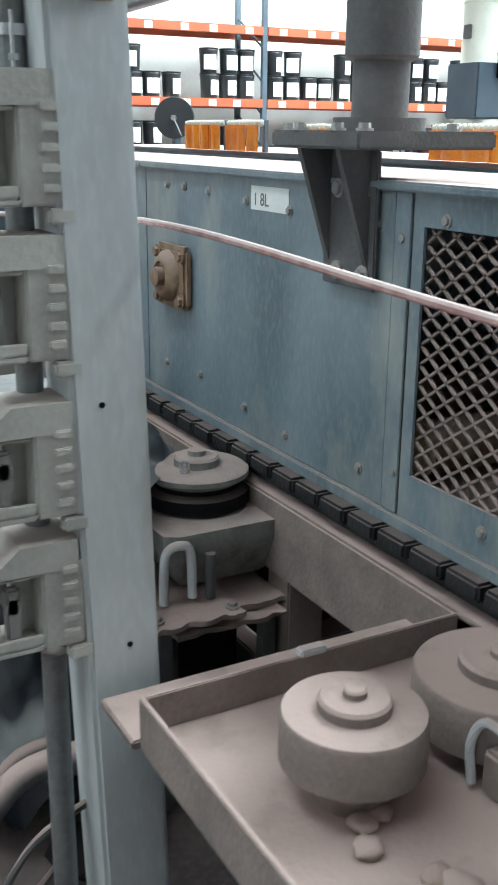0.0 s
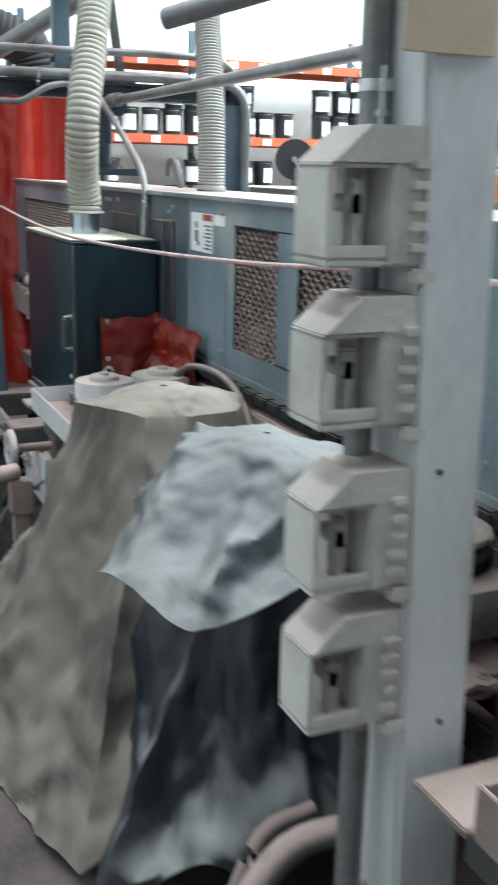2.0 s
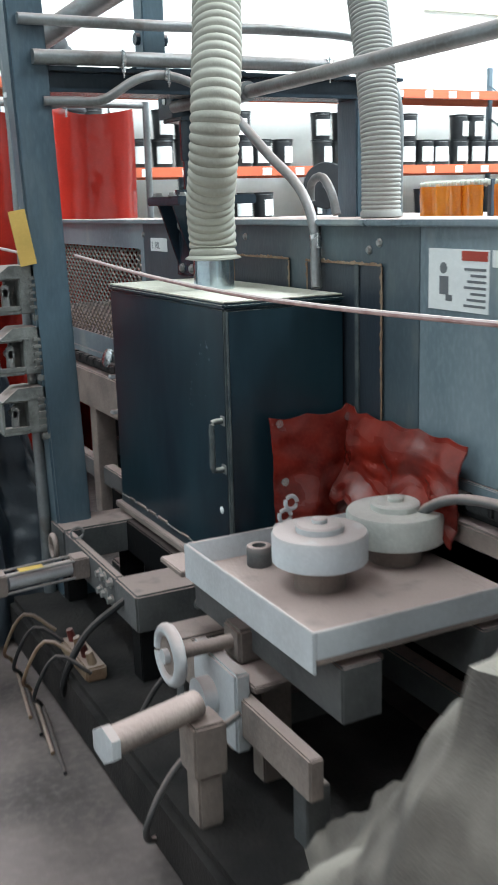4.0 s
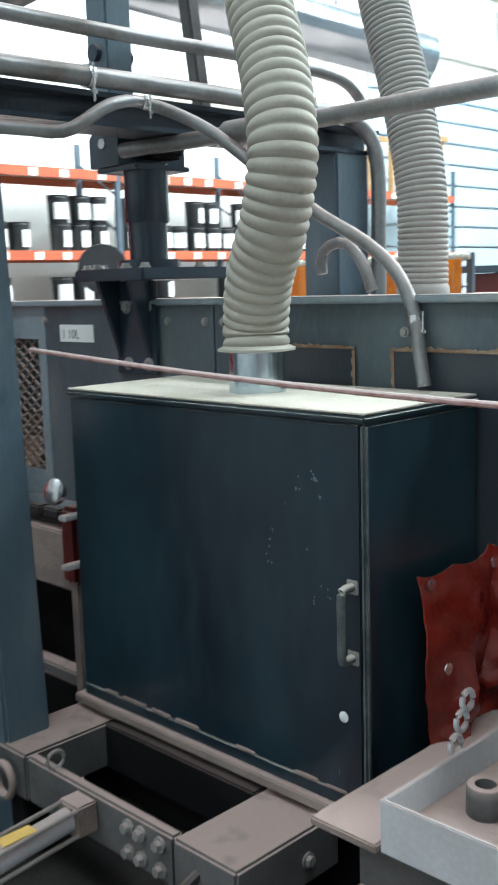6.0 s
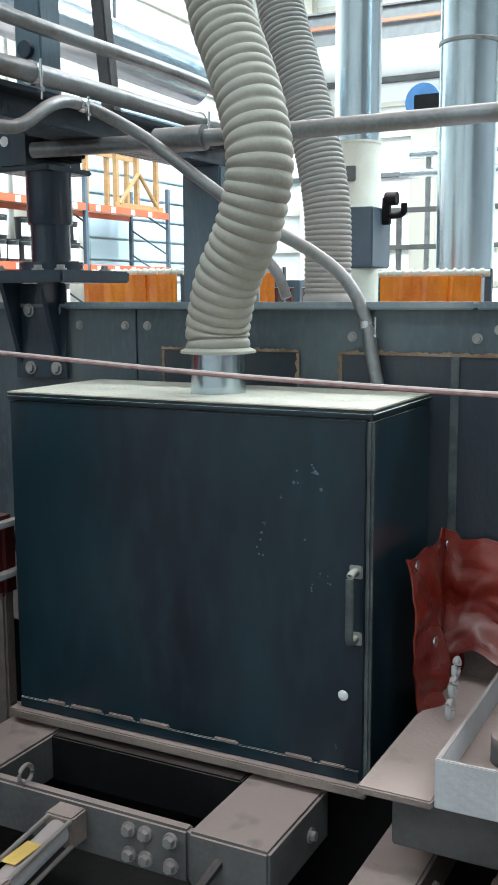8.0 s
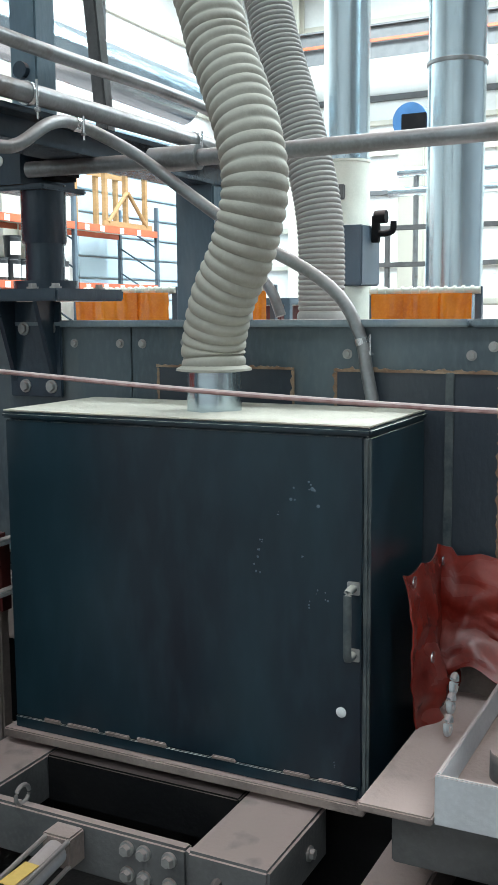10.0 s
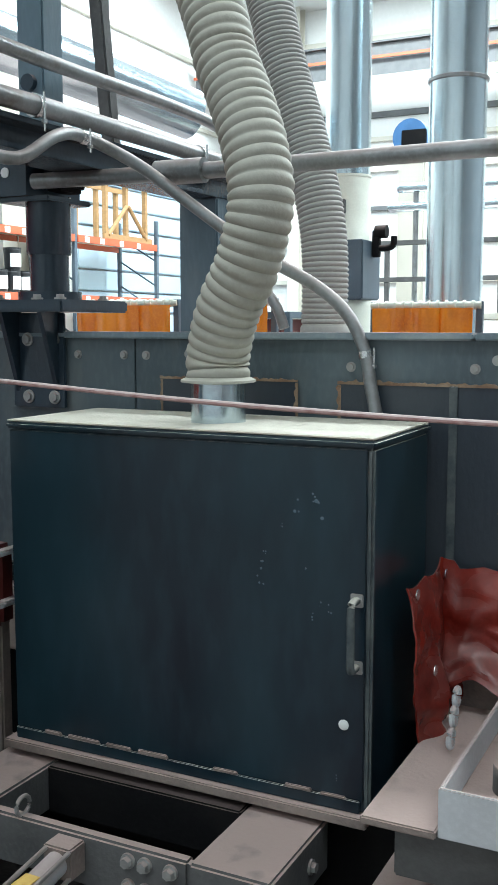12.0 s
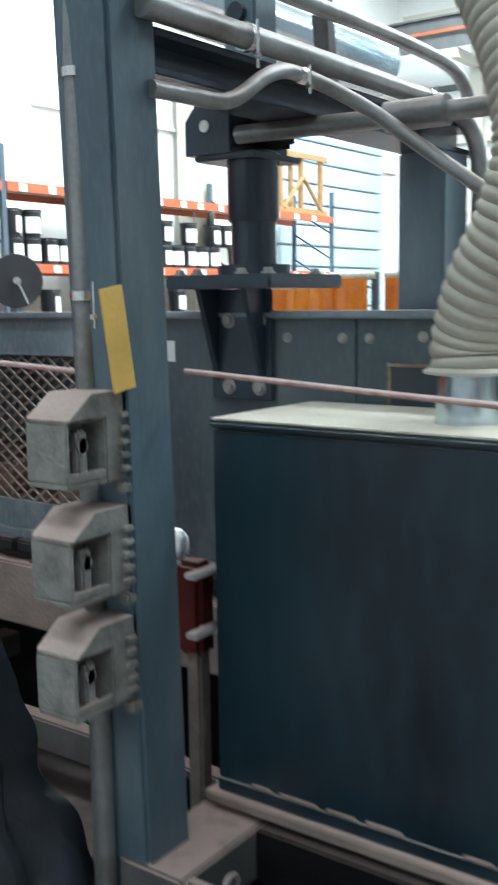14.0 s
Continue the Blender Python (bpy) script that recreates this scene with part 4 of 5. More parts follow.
for k, (x0, x1, y0, y1, z) in enumerate(((0.66, 1.0, 1.66, 2.04, 0.515), (0.62, 0.86, 1.60, 1.80, 0.535), (0.70, 0.98, 1.62, 1.72, 0.498))):
    part("base", sheet(B(), 24, 12, lambda u, v: (x0 + (x1 - x0) * u, y0 + (y1 - y0) * v + 0.018 * fbm(u * 6 + k, v * 2) * (1 - v), z + 0.006 * fbm(u * 5, v * 5 + k)), 0.012), M["dusty"], hd, "dust-caked base plate with broken edges")
part("bracket", sweep(B(), [(0.705, 1.705, 0.54), (0.705, 1.70, 0.64), (0.715, 1.695, 0.675), (0.745, 1.69, 0.682), (0.765, 1.69, 0.66), (0.77, 1.69, 0.54)], 0.011, 10, 0.012), M["white_dusty"], hd, "pale arched bracket")
part("pipe", cyl(B(), (0.815, 1.69, 0.54), (0.815, 1.69, 0.65), 0.012, seg=14), M["dustgrey"], hd)
for x, y in ((0.68, 1.68), (0.95, 1.68), (0.68, 1.98), (0.95, 1.98)):
    part("leg", box(B(), x, x + 0.035, y, y + 0.035, 0.0, 0.503, 0.003), M["dustgrey"], hd)
part("motor", cyl(B(), (0.90, 1.88, 0.20), (0.90, 1.88, 0.49), 0.075, seg=28), M["black"], hd, "dark motor under the base")
part("bolt_nut", cyl(B(), (HX - 0.055, HY - 0.05, 0.797), (HX - 0.055, HY - 0.05, 0.822), 0.012, seg=6), M["steel"], hd)
for x, y in ((0.66, 1.64), (0.84, 1.63), (0.66, 1.77)):
    bolt(hd, (x, y, 0.535), (0, 0, 1), 0.012, 0.014)

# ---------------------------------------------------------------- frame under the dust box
# plinth is near black to imitate the unlit space under the supports
solo("machine_plinth", box(B(), 0.20, 0.95, 3.25, 5.45, 0.0, 0.17, 0.02), M["shadedark"], "low concrete plinth coloured near black for the shade under the machine supports", "plinth", (0.5, 4.3, 0))
fr = thing("support_frame", (0.5, 4.8, 0), "dusty rectangular steel tube frame under the dust box", "frame")
part("ledge", box(B(), 0.610, 0.70, 4.30, 5.24, 0.466, 0.489, 0.003), M["dusty"], fr, "dusty ledge below the box")
part("arm", box(B(), 0.366, 0.66, 4.40, 4.58, 0.335, 0.45, 0.006), M["dustgrey"], fr)
part("arm", box(B(), 0.366, 0.66, 5.10, 5.26, 0.335, 0.45, 0.006), M["dustgrey"], fr)
part("front_bar", box(B(), 0.370, 0.400, 4.581, 5.099, 0.335, 0.449, 0.006), M["dustgrey"], fr)
# bar blackened so the gap in the frame reads as deep shade
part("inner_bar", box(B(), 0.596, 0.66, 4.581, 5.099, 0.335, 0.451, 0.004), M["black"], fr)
for y in (4.62, 4.68, 4.72):
    for z in (0.365, 0.42):
        bolt(fr, (0.370, y, z), (-1, 0, 0), 0.012, 0.018)
bolt(fr, (0.56, 4.40, 0.39), (0, -1, 0), 0.012, 0.014)
# legs and plate in black, for the shade below the box
for x, y in ((0.38, 4.42), (0.38, 5.14), (0.60, 4.45), (0.60, 5.14)):
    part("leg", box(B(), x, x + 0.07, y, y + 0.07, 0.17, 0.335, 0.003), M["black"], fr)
part("shade_plate", box(B(), 0.72, 0.73, 4.0, 5.6, 0.171, 0.43), M["black"], fr, "black plate standing in for the shade below the dust box")
bm = B()
sweep(bm, [(0.385 + 0.022 * math.cos(a), 5.0, 0.468 + 0.02 * math.sin(a)) for a in [i * math.pi / 6 for i in range(13)]], 0.005, 8, 0.006)
part("lifting_eye", bm, M["bolt"], fr)
bm = B()
sweep(bm, [(0.345, 5.16 + 0.035 * math.cos(a), 0.38 + 0.04 * math.sin(a)) for a in [i * math.pi / 6 for i in range(13)]], 0.010, 8, 0.008)
part("shackle", bm, M["dusty"], fr)
cy = thing("air_cylinder", (0.22, 4.87, 0.40), "pale pneumatic cylinder with tie rods bolted to the frame", "cylinder")
part("barrel", cyl(B(), (0.10, 4.83, 0.405), (0.32, 4.86, 0.405), 0.026, seg=24), M["white_dusty"], cy)
for dy, dz in ((-0.028, -0.028), (0.028, -0.028), (-0.028, 0.028), (0.028, 0.028)):
    part("tie_rod", cyl(B(), (0.08, 4.83 + dy, 0.405 + dz), (0.33, 4.86 + dy, 0.405 + dz), 0.005, seg=8), M["bolt"], cy)
part("end_block", box(B(), 0.315, 0.369, 4.825, 4.895, 0.37, 0.44, 0.004), M["dusty"], cy)
part("end_block", box(B(), 0.04, 0.095, 4.795, 4.865, 0.37, 0.44, 0.004), M["dusty"], cy)
part("yellow_label", box(B(), 0.14, 0.22, 4.825, 4.86, 0.4325, 0.4345, 0.0005), M["yellow"], cy)


# ---------------------------------------------------------------- brackets, handwheels and clutter in front of the trays
def handwheel_stand(x, y, z, label):
    t = thing("handwheel_slide", (x + 0.2, y, 0), label, "machine slide", "handwheel slides")
    bm = B()
    sweep(bm, [(x, y + 0.062 * math.cos(a), z + 0.062 * math.sin(a)) for a in [i * math.pi / 10 for i in range(21)]], 0.016, 12, 0.01)
    w = part("handwheel", bm, M["white_dusty"], t, "pale dusty handwheel")
    part("spoke_disc", cyl(B(), (x - 0.006, y, z), (x + 0.006, y, z), 0.05, seg=28), M["dusty"], w)
    part("hub", cyl(B(), (x - 0.02, y, z), (x + 0.03, y, z), 0.018, seg=18), M["white_dusty"], w)
    part("shaft", cyl(B(), (x + 0.01, y, z), (x + 0.22, y, z), 0.017, seg=18), M["dusty"], t)
    part("bearing_block", box(B(), x + 0.16, x + 0.24, y - 0.045, y + 0.045, z - 0.05, z + 0.04, 0.008), M["dusty"], t)
    part("slide_plate", box(B(), x + 0.14, x + 0.50, y - 0.16, y + 0.10, z - 0.07, z - 0.051, 0.004), M["dusty"], t)
    part("side_cheek", box(B(), x + 0.10, x + 0.14, y - 0.14, y + 0.10, z - 0.22, z - 0.02, 0.006), M["white_dusty"], t)
    for yy in (y - 0.12, y + 0.05):
        part("leg", box(B(), x + 0.18, x + 0.26, yy, yy + 0.06, 0.0, z - 0.071, 0.004), M["dusty"], t)
    part("cross_tie", box(B(), x + 0.265, x + 0.50, y - 0.05, y - 0.01, z - 0.24, z - 0.15, 0.004), M["dustgrey"], t)
    return t


handwheel_stand(0.19, 0.82, 0.50, "dusty slide with a small pale handwheel under the tray")
handwheel_stand(0.265, 3.90, 0.50, "dusty slide with a small pale handwheel under the whitish tray")
rod = thing("ram", (0.1, 3.5, 0.45), "short dusty ram cylinder with a nut lying across the slide", "cylinder")
part("barrel", cyl(B(), (0.03, 3.66, 0.46), (0.25, 3.72, 0.46), 0.032, seg=22), M["dusty"], rod)
part("nut", cyl(B(), (0.01, 3.655, 0.46), (0.03, 3.66, 0.46), 0.042, seg=6), M["white_dusty"], rod)
part("bracket", box(B(), 0.22, 0.30, 3.67, 3.76, 0.30, 0.428, 0.006), M["dusty"], rod)
part("foot", box(B(), 0.23, 0.29, 3.68, 3.75, 0.17, 0.30, 0.006), M["dusty"], rod)

br2 = thing("slide_bracket", (0.5, 4.0, 0.17), "dusty steel channel bracket below the whitish tray", "bracket")
part("arm", box(B(), 0.38, 0.72, 4.13, 4.25, 0.32, 0.42, 0.006), M["dusty"], br2)
part("side_bar", box(B(), 0.38, 0.415, 3.45, 4.129, 0.32, 0.419, 0.004), M["dusty"], br2)
part("boss", cyl(B(), (0.33, 3.90, 0.37), (0.379, 3.90, 0.37), 0.05, seg=28), M["white_dusty"], br2)
for y in (3.5, 4.15):
    part("leg", box(B(), 0.40, 0.46, y, y + 0.06, 0.17, 0.319, 0.003), M["dustgrey"], br2)
for y in (4.16, 4.22):
    bolt(br2, (0.38, y, 0.37), (-1, 0, 0), 0.011, 0.014)
mf = thing("valve_manifold", (0.27, 4.62, 0.17), "small dirty valve manifold with yellow and red knobs", "valve")
part("block", box(B(), 0.235, 0.30, 4.50, 4.76, 0.17, 0.215, 0.006), M["rust"], mf)
for k, (y, m) in enumerate(((4.53, "rust"), (4.59, "redpaint"), (4.65, "rust"), (4.72, "redpaint"))):
    part("knob", cyl(B(), (0.265, y, 0.215), (0.255, y, 0.255), 0.014, 0.011, seg=14), M[m], mf)
for k in range(4):
    y = 4.5 + 0.12 * k
    pipe_run("cable", [(0.25, y, 0.20), (0.16, y + 0.04, 0.26), (0.10, y + 0.10, 0.12), (0.15, y + 0.2, 0.02), (0.1, y - 0.2, 0.012)], 0.006, "rust" if k % 2 else "rubber", "thin dirty air line looping from the valve manifold", "cable", "air lines", seg=8)
pipe_run("hose", [(0.90, 3.92, 0.66), (0.93, 3.74, 0.81), (0.955, 3.52, 0.845), (0.965, 3.30, 0.81), (0.96, 3.12, 0.68), (0.94, 3.05, 0.56)], 0.013, "dustgrey", "dusty hose arching over the tray edge", "hose", seg=12)
# cables and hoses on the floor
random.seed(5)
for k in range(10):
    x, y = 0.05 + 0.25 * random.random(), 0.9 + 4.0 * (k / 10)
    if 1.6 < y < 3.4:
        continue
    pts = [(x + 0.18, y, 0.42), (x + 0.05, y + 0.06, 0.30), (x - 0.02, y + 0.10, 0.14), (x + 0.04, y + 0.2, 0.03), (x + 0.2, y + 0.34, 0.022)]
    pipe_run("cable", pts, 0.008 if k % 3 else 0.011, ("rubber", "dustgrey", "rubber")[k % 3], "dusty cable hanging down to the floor", "cable", "cables", seg=8)
pipe_run("hose", [(0.44, 1.45, 0.40), (0.28, 1.47, 0.36), (0.14, 1.40, 0.22), (0.12, 1.22, 0.10), (0.28, 1.05, 0.05), (0.5, 0.95, 0.05)], 0.028, "dustgrey", "thick dusty hose curling under the tray", "hose", seg=14)
pipe_run("hose", [(0.42, 1.60, 0.34), (0.30, 1.6, 0.30), (0.20, 1.55, 0.1), (0.25, 1.45, 0.03)], 0.018, "dustgrey", "dusty hose hanging by the post", "hose", seg=14)
for k in range(26):
    bm = B()
    r = 0.03 + 0.05 * random.random()
    bmesh.ops.create_icosphere(bm, subdivisions=2, radius=r)
    for v in bm.verts:
        v.co *= 1 + 0.35 * fbm(v.co.x * 14 + k, v.co.y * 14, v.co.z * 14)
        v.co.z *= 0.6
    px, py = 0.40 + 0.5 * random.random(), 0.2 + 3.0 * random.random()
    bmesh.ops.translate(bm, verts=bm.verts, vec=(px, py, r * 0.5))
    solo("debris_lump", bm, M[("shadedark", "rust", "dustgrey")[k % 3]], "lump of dusty debris on the floor under the machine", "debris", (px, py, 0), "debris")


# ---------------------------------------------------------------- covered machine between the posts
def corners_of(rng, n, rough):
    """Corners of an uneven polygon: angle and radius, in order."""
    return [((k + rng.uniform(-0.3, 0.3)) * 2 * math.pi / n, 1 + rng.uniform(-rough, rough)) for k in range(n)]


def along(poly, a):
    """Where the polygon's outline lies at angle a: straight between its corners."""
    a = (a - poly[0][0]) % (2 * math.pi) + poly[0][0]
    for (a0, r0), (a1, r1) in zip(poly, poly[1:] + [(poly[0][0] + 2 * math.pi, poly[0][1])]):
        if a <= a1:
            t = (a - a0) / (a1 - a0)
            return Vector((r0 * math.cos(a0), r0 * math.sin(a0))).lerp(Vector((r1 * math.cos(a1), r1 * math.sin(a1))), t), t
    return Vector((1, 0)), 0


def tent(cx, cy, rx, ry, zt, zb, seed, n, top=0.4, rough=0.2, shift=(0, 0), crease=0.02, hang=0.0):
    """Stiff cloth over a hump: taut straight folds from an uneven top down to the corners of its hem."""
    rng = random.Random(seed)
    crown, hem = corners_of(rng, max(4, n - 2), 0.3), corners_of(rng, n, rough)
    drops = rng.uniform(0, 9)

    def f(u, v):
        a = 2 * math.pi * u
        c, (h, t) = along(crown, a)[0] * top, along(hem, a)
        if v < 0.3:
            k = v / 0.3
            p, z = c * k, zt - 0.035 * k * k + 0.035 * k * (1 - k) * fbm(c.x * k * 5 + seed, c.y * k * 5)
        else:
            k = (v - 0.3) / 0.7
            p = c.lerp(h, k) * (1 - 0.16 * math.sin(math.pi * t) * math.sin(math.pi * k))
            z = zt - 0.035 - (zt - zb - 0.035) * (k ** (1.0 + hang)) + (zt - zb) * 0.22 * k * math.sin(math.pi * t) * (0.4 + 0.6 * math.sin(3 * a + drops))
        x, y = cx + rx * p.x + shift[0] * (1 - v), cy + ry * p.y + shift[1] * (1 - v)
        ridge = 1 - 2.6 * abs(fbm(x * 3.4 + seed, y * 3.4, z * 1.2))
        small = 1 - 2.4 * abs(fbm(x * 10 + seed, y * 10, z * 3.0))
        d = (crease * ridge + 0.15 * crease * small) * min(1, 0.4 + v)
        return (x + d * math.cos(a), y + d * math.sin(a), max(0.012, z + 0.6 * d))
    return f


solo("canvas_tarp", sheet(B(), 180, 70, tent(0.46, 2.68, 0.68, 0.88, 0.97, 0.03, 3, 8, 0.30, 0.14, (0.03, 0.04), 0.026, -0.22), 0.004), M["tarp"], "dusty grey canvas tarp draped over a machine part", "tarp", (0.48, 2.62, 0))
solo("plastic_sheet", sheet(B(), 150, 60, tent(0.43, 2.05, 0.36, 0.46, 0.84, 0.08, 8, 7, 0.4, 0.18, (0, 0), 0.03, 0.0), 0.003), M["plastic"], "crumpled dusty black plastic sheet beside the tarp", "plastic sheet", (0.42, 2.02, 0.1))
solo("plastic_sheet", sheet(B(), 150, 40, tent(0.45, 2.06, 0.40, 0.48, 0.995, 0.76, 14, 6, 0.5, 0.25, (0.06, 0.0), 0.026), 0.003), M["clearplastic"], "whitish dusty plastic sheet lying over black plastic", "plastic sheet", (0.42, 1.98, 0.66))
core = thing("covered_machine", (0.5, 2.4, 0), "grey steel machine head hidden under tarps", "machine head")
part("body", box(B(), 0.38, 0.58, 2.5, 2.9, 0.30, 0.66, 0.05), M["dustgrey"], core)
part("body", box(B(), 0.38, 0.52, 1.98, 2.2, 0.30, 0.60, 0.04), M["dustgrey"], core)
for x, y in ((0.40, 2.0), (0.40, 2.8), (0.52, 2.8), (0.46, 2.1)):
    part("leg", box(B(), x, x + 0.05, y, y + 0.05, 0, 0.31, 0.004), M["dustgrey"], core)
solo("plastic_sheet", sheet(B(), 150, 60, tent(0.08, 5.74, 0.42, 0.50, 1.13, 0.04, 22, 9, 0.36, 0.2, (0.10, -0.04), 0.035), 0.003), M["plastic"], "dusty black plastic sheet draped over a covered part by the post", "plastic sheet", (0.06, 5.72, 0))
core2 = thing("covered_machine", (0.1, 5.75, 0), "dark machine part under plastic sheet", "machine head")
part("body", box(B(), 0.02, 0.18, 5.58, 5.85, 0.25, 0.85, 0.04), M["dustgrey"], core2)
for x, y in ((0.03, 5.6), (0.13, 5.6), (0.03, 5.8), (0.13, 5.8)):
    part("leg", box(B(), x, x + 0.04, y, y + 0.04, 0, 0.26, 0.003), M["dustgrey"], core2)
st = thing("stool", (-0.10, 5.0, 0), "low folding stool with a pale flat seat", "stool")
bm = B()
lathe(bm, (-0.10, 5.0, 0.405), [(0.15, 0), (0.16, 0.012), (0.15, 0.024)], 32)
part("seat", bm, M["rubber"], st)
for a in (0.4, 2.0, 3.6, 5.2):
    part("leg", cyl(B(), (-0.10 + 0.10 * math.cos(a), 5.0 + 0.10 * math.sin(a), 0.405), (-0.10 + 0.17 * math.cos(a), 5.0 + 0.17 * math.sin(a), 0.0), 0.009, seg=10), M["dustgrey"], st)
# red valve and hoses between post and dust box
vl = thing("red_actuator", (0.72, 5.35, 0.49), "red enamelled actuator with a glass gauge and pale brackets", "actuator")
part("body", box(B(), 0.68, 0.74, 5.30, 5.37, 0.74, 0.95, 0.012), M["redpaint"], vl)
part("stem", box(B(), 0.69, 0.73, 5.31, 5.35, 0.20, 0.759, 0.006), M["dusty"], vl)
part("gauge", lathe(B(), (0.66, 5.335, 0.995), [(0.03, 0), (0.034, 0.004), (0.034, 0.02), (0.028, 0.024)], 24, (-1, -0.2, 0.3)), M["steel"], vl)
for z in (0.80, 0.93):
    part("bracket", box(B(), 0.63, 0.80, 5.27, 5.30, z, z + 0.014, 0.003), M["white_dusty"], vl)
part("foot", box(B(), 0.64, 0.80, 5.27, 5.42, 0.0, 0.2, 0.006), M["dustgrey"], vl)

# ---------------------------------------------------------------- red welding curtains
def curtain(name, x0, x1, y, z0, z1, waves, mat, label, depth=0.07, seed=0.0):
    t = thing(name, ((x0 + x1) / 2, y, z0), label, "curtain", "red curtains")
    bm = sheet(B(), 90, 14, lambda u, v: (x0 + (x1 - x0) * u, y + depth * math.sin(waves * 6.28 * u + seed + 0.6 * v) + 0.04 * fbm(u * 4 + seed, v * 2), z1 - (z1 - z0) * v - 0.03 * abs(math.sin(waves * 3.14 * u + seed))), 0.003)
    part("sheet", bm, M[mat], t)
    for k in range(int((x1 - x0) / 0.25)):
        part("hook", cyl(B(), (x0 + 0.12 + 0.25 * k, y, z1 - 0.05), (x0 + 0.12 + 0.25 * k, y, z1 + 0.028), 0.006, seg=8), M["steel"], t)
    return t


curtain("welding_curtain", 0.36, 1.62, 7.5, 0.03, 2.08, 3, "redcurtain", "glossy red welding curtain hung on a rail")
curtain("welding_curtain", -0.7, 0.33, 7.45, 0.03, 2.02, 2.5, "redcurtain", "glossy red welding curtain hung on a rail", seed=2.0)
rail = thing("curtain_rail", (0.5, 7.5, 0), "grey steel curtain rail on posts", "rail")
part("bar", cyl(B(), (-0.8, 7.48, 2.10), (1.7, 7.5, 2.10), 0.018, seg=14), M["conduit"], rail)
for x in (-0.8, 1.7):
    part("post", cyl(B(), (x, 7.49, 0), (x, 7.49, 2.118), 0.02, seg=14), M["conduit"], rail)
solo("grey_strap", box(B(), 0.285, 0.40, 7.32, 7.335, 0.03, 2.06, 0.003), M["strap"], "dark grey strap hanging between the red curtains", "strap", (0.34, 7.33, 0))
pole = solo("leaning_pole", cyl(B(), (0.02, 6.6, 0.0), (0.16, 7.0, 1.35), 0.014, seg=12), M["galv"], "thin pale pole leaning by the red curtain", "pole", (0.02, 6.6, 0))
# black ribbed duct above the curtains, and dust pipe
solo("duct_hose", sweep(B(), [(0.50, 7.9, 0.0), (0.50, 7.9, 1.2), (0.50, 7.9, 2.25), (0.60, 7.9, 2.45), (0.85, 7.9, 2.52), (1.15, 7.9, 2.45), (1.3, 7.9, 2.25), (1.32, 7.9, 1.2), (1.32, 7.9, 0.0)], 0.16, 28, 0.008, 0.012, 0.04), M["strap"], "dark ribbed duct hose arching above the red curtains", "duct", (0.5, 7.9, 1.95))
solo("duct_bend", sweep(B(), [(0.42, 8.3, 0.0), (0.42, 8.3, 2.2), (0.5, 8.3, 2.5), (0.72, 8.3, 2.62), (1.0, 8.25, 2.65)], 0.15, 24, 0.04), M["cream"], "pale dusty duct bend behind the red curtains", "duct", (0.42, 8.3, 0))
pipe_run("overhead_pipe", [(0.75, 6.9, 2.22), (1.05, 6.4, 2.42), (1.6, 5.7, 2.75), (2.2, 4.9, 3.1)], 0.055, "conduit", "thick grey pipe slanting overhead", seg=20, smooth=False)
for k in range(6):
    pipe_run("wall_conduit", [(0.02 + 0.07 * k, 8.9, 0.0), (0.02 + 0.07 * k, 8.9, 2.0), (0.02 + 0.07 * k, 8.9, 4.2)], 0.016, "galv", "vertical wall conduit in a row by the curtains", group="wall conduits", seg=10, step=0.2)
cabwall = thing("electrical_panel", (0.2, 9.0, 0), "pale grey electrical panel behind a row of conduits", "cabinet")
part("body", box(B(), -0.9, 0.62, 8.94, 9.3, 0.0, 2.6, 0.01), M["cream"], cabwall)
part("door", box(B(), -0.85, 0.0, 8.925, 8.938, 0.1, 2.5, 0.005), M["cream"], cabwall)

# ---------------------------------------------------------------- second line behind: body, amber curtains, hopper, ducts
sm = thing("second_machine", (3.7, 6, 0), "grey steel machine line standing behind the conveyor machine", "machine")
part("body", box(B(), 3.25, 4.3, 1.0, 9.0, 0.0, 1.40, 0.01), M["panel"], sm)
part("top_shelf", box(B(), 3.2, 4.35, 1.0, 9.0, 1.402, 1.43, 0.004), M["dustgrey"], sm)


def amber(y0, y1, zt):
    t = thing("amber_curtain", (3.2, (y0 + y1) / 2, 1.432), "translucent amber vinyl strip curtain hung on a sprung bar", "curtain", "amber curtains")
    n = 3
    for k in range(n):
        a, w = y0 + (y1 - y0) * k / n, (y1 - y0) * 1.08 / n
        bm = sheet(B(), 26, 6, lambda u, v: (3.175 - 0.008 * (k % 2) + 0.010 * math.sin(u * 9 + k * 2 + y0 * 5) + 0.006 * fbm(u * 4 + k, v * 2), a + w * u, 1.434 + (zt - 1.434) * v), 0.003)
        part("strip", bm, M["amber"], t)
    part("bar", cyl(B(), (3.20, y0 - 0.03, zt + 0.012), (3.20, y1 + 0.03, zt + 0.012), 0.016, seg=12), M["cream"], t)
    k = y0
    while k < y1:
        part("coil", cyl(B(), (3.20, k, zt + 0.012), (3.20, k + 0.012, zt + 0.012), 0.022, seg=12), M["cream"], t)
        k += 0.04
    for y in (y0 - 0.02, y1 + 0.02):
        part("bracket", box(B(), 3.2, 3.23, y - 0.015, y + 0.015, 1.432, zt + 0.03, 0.002), M["rackblue"], t)
    return t


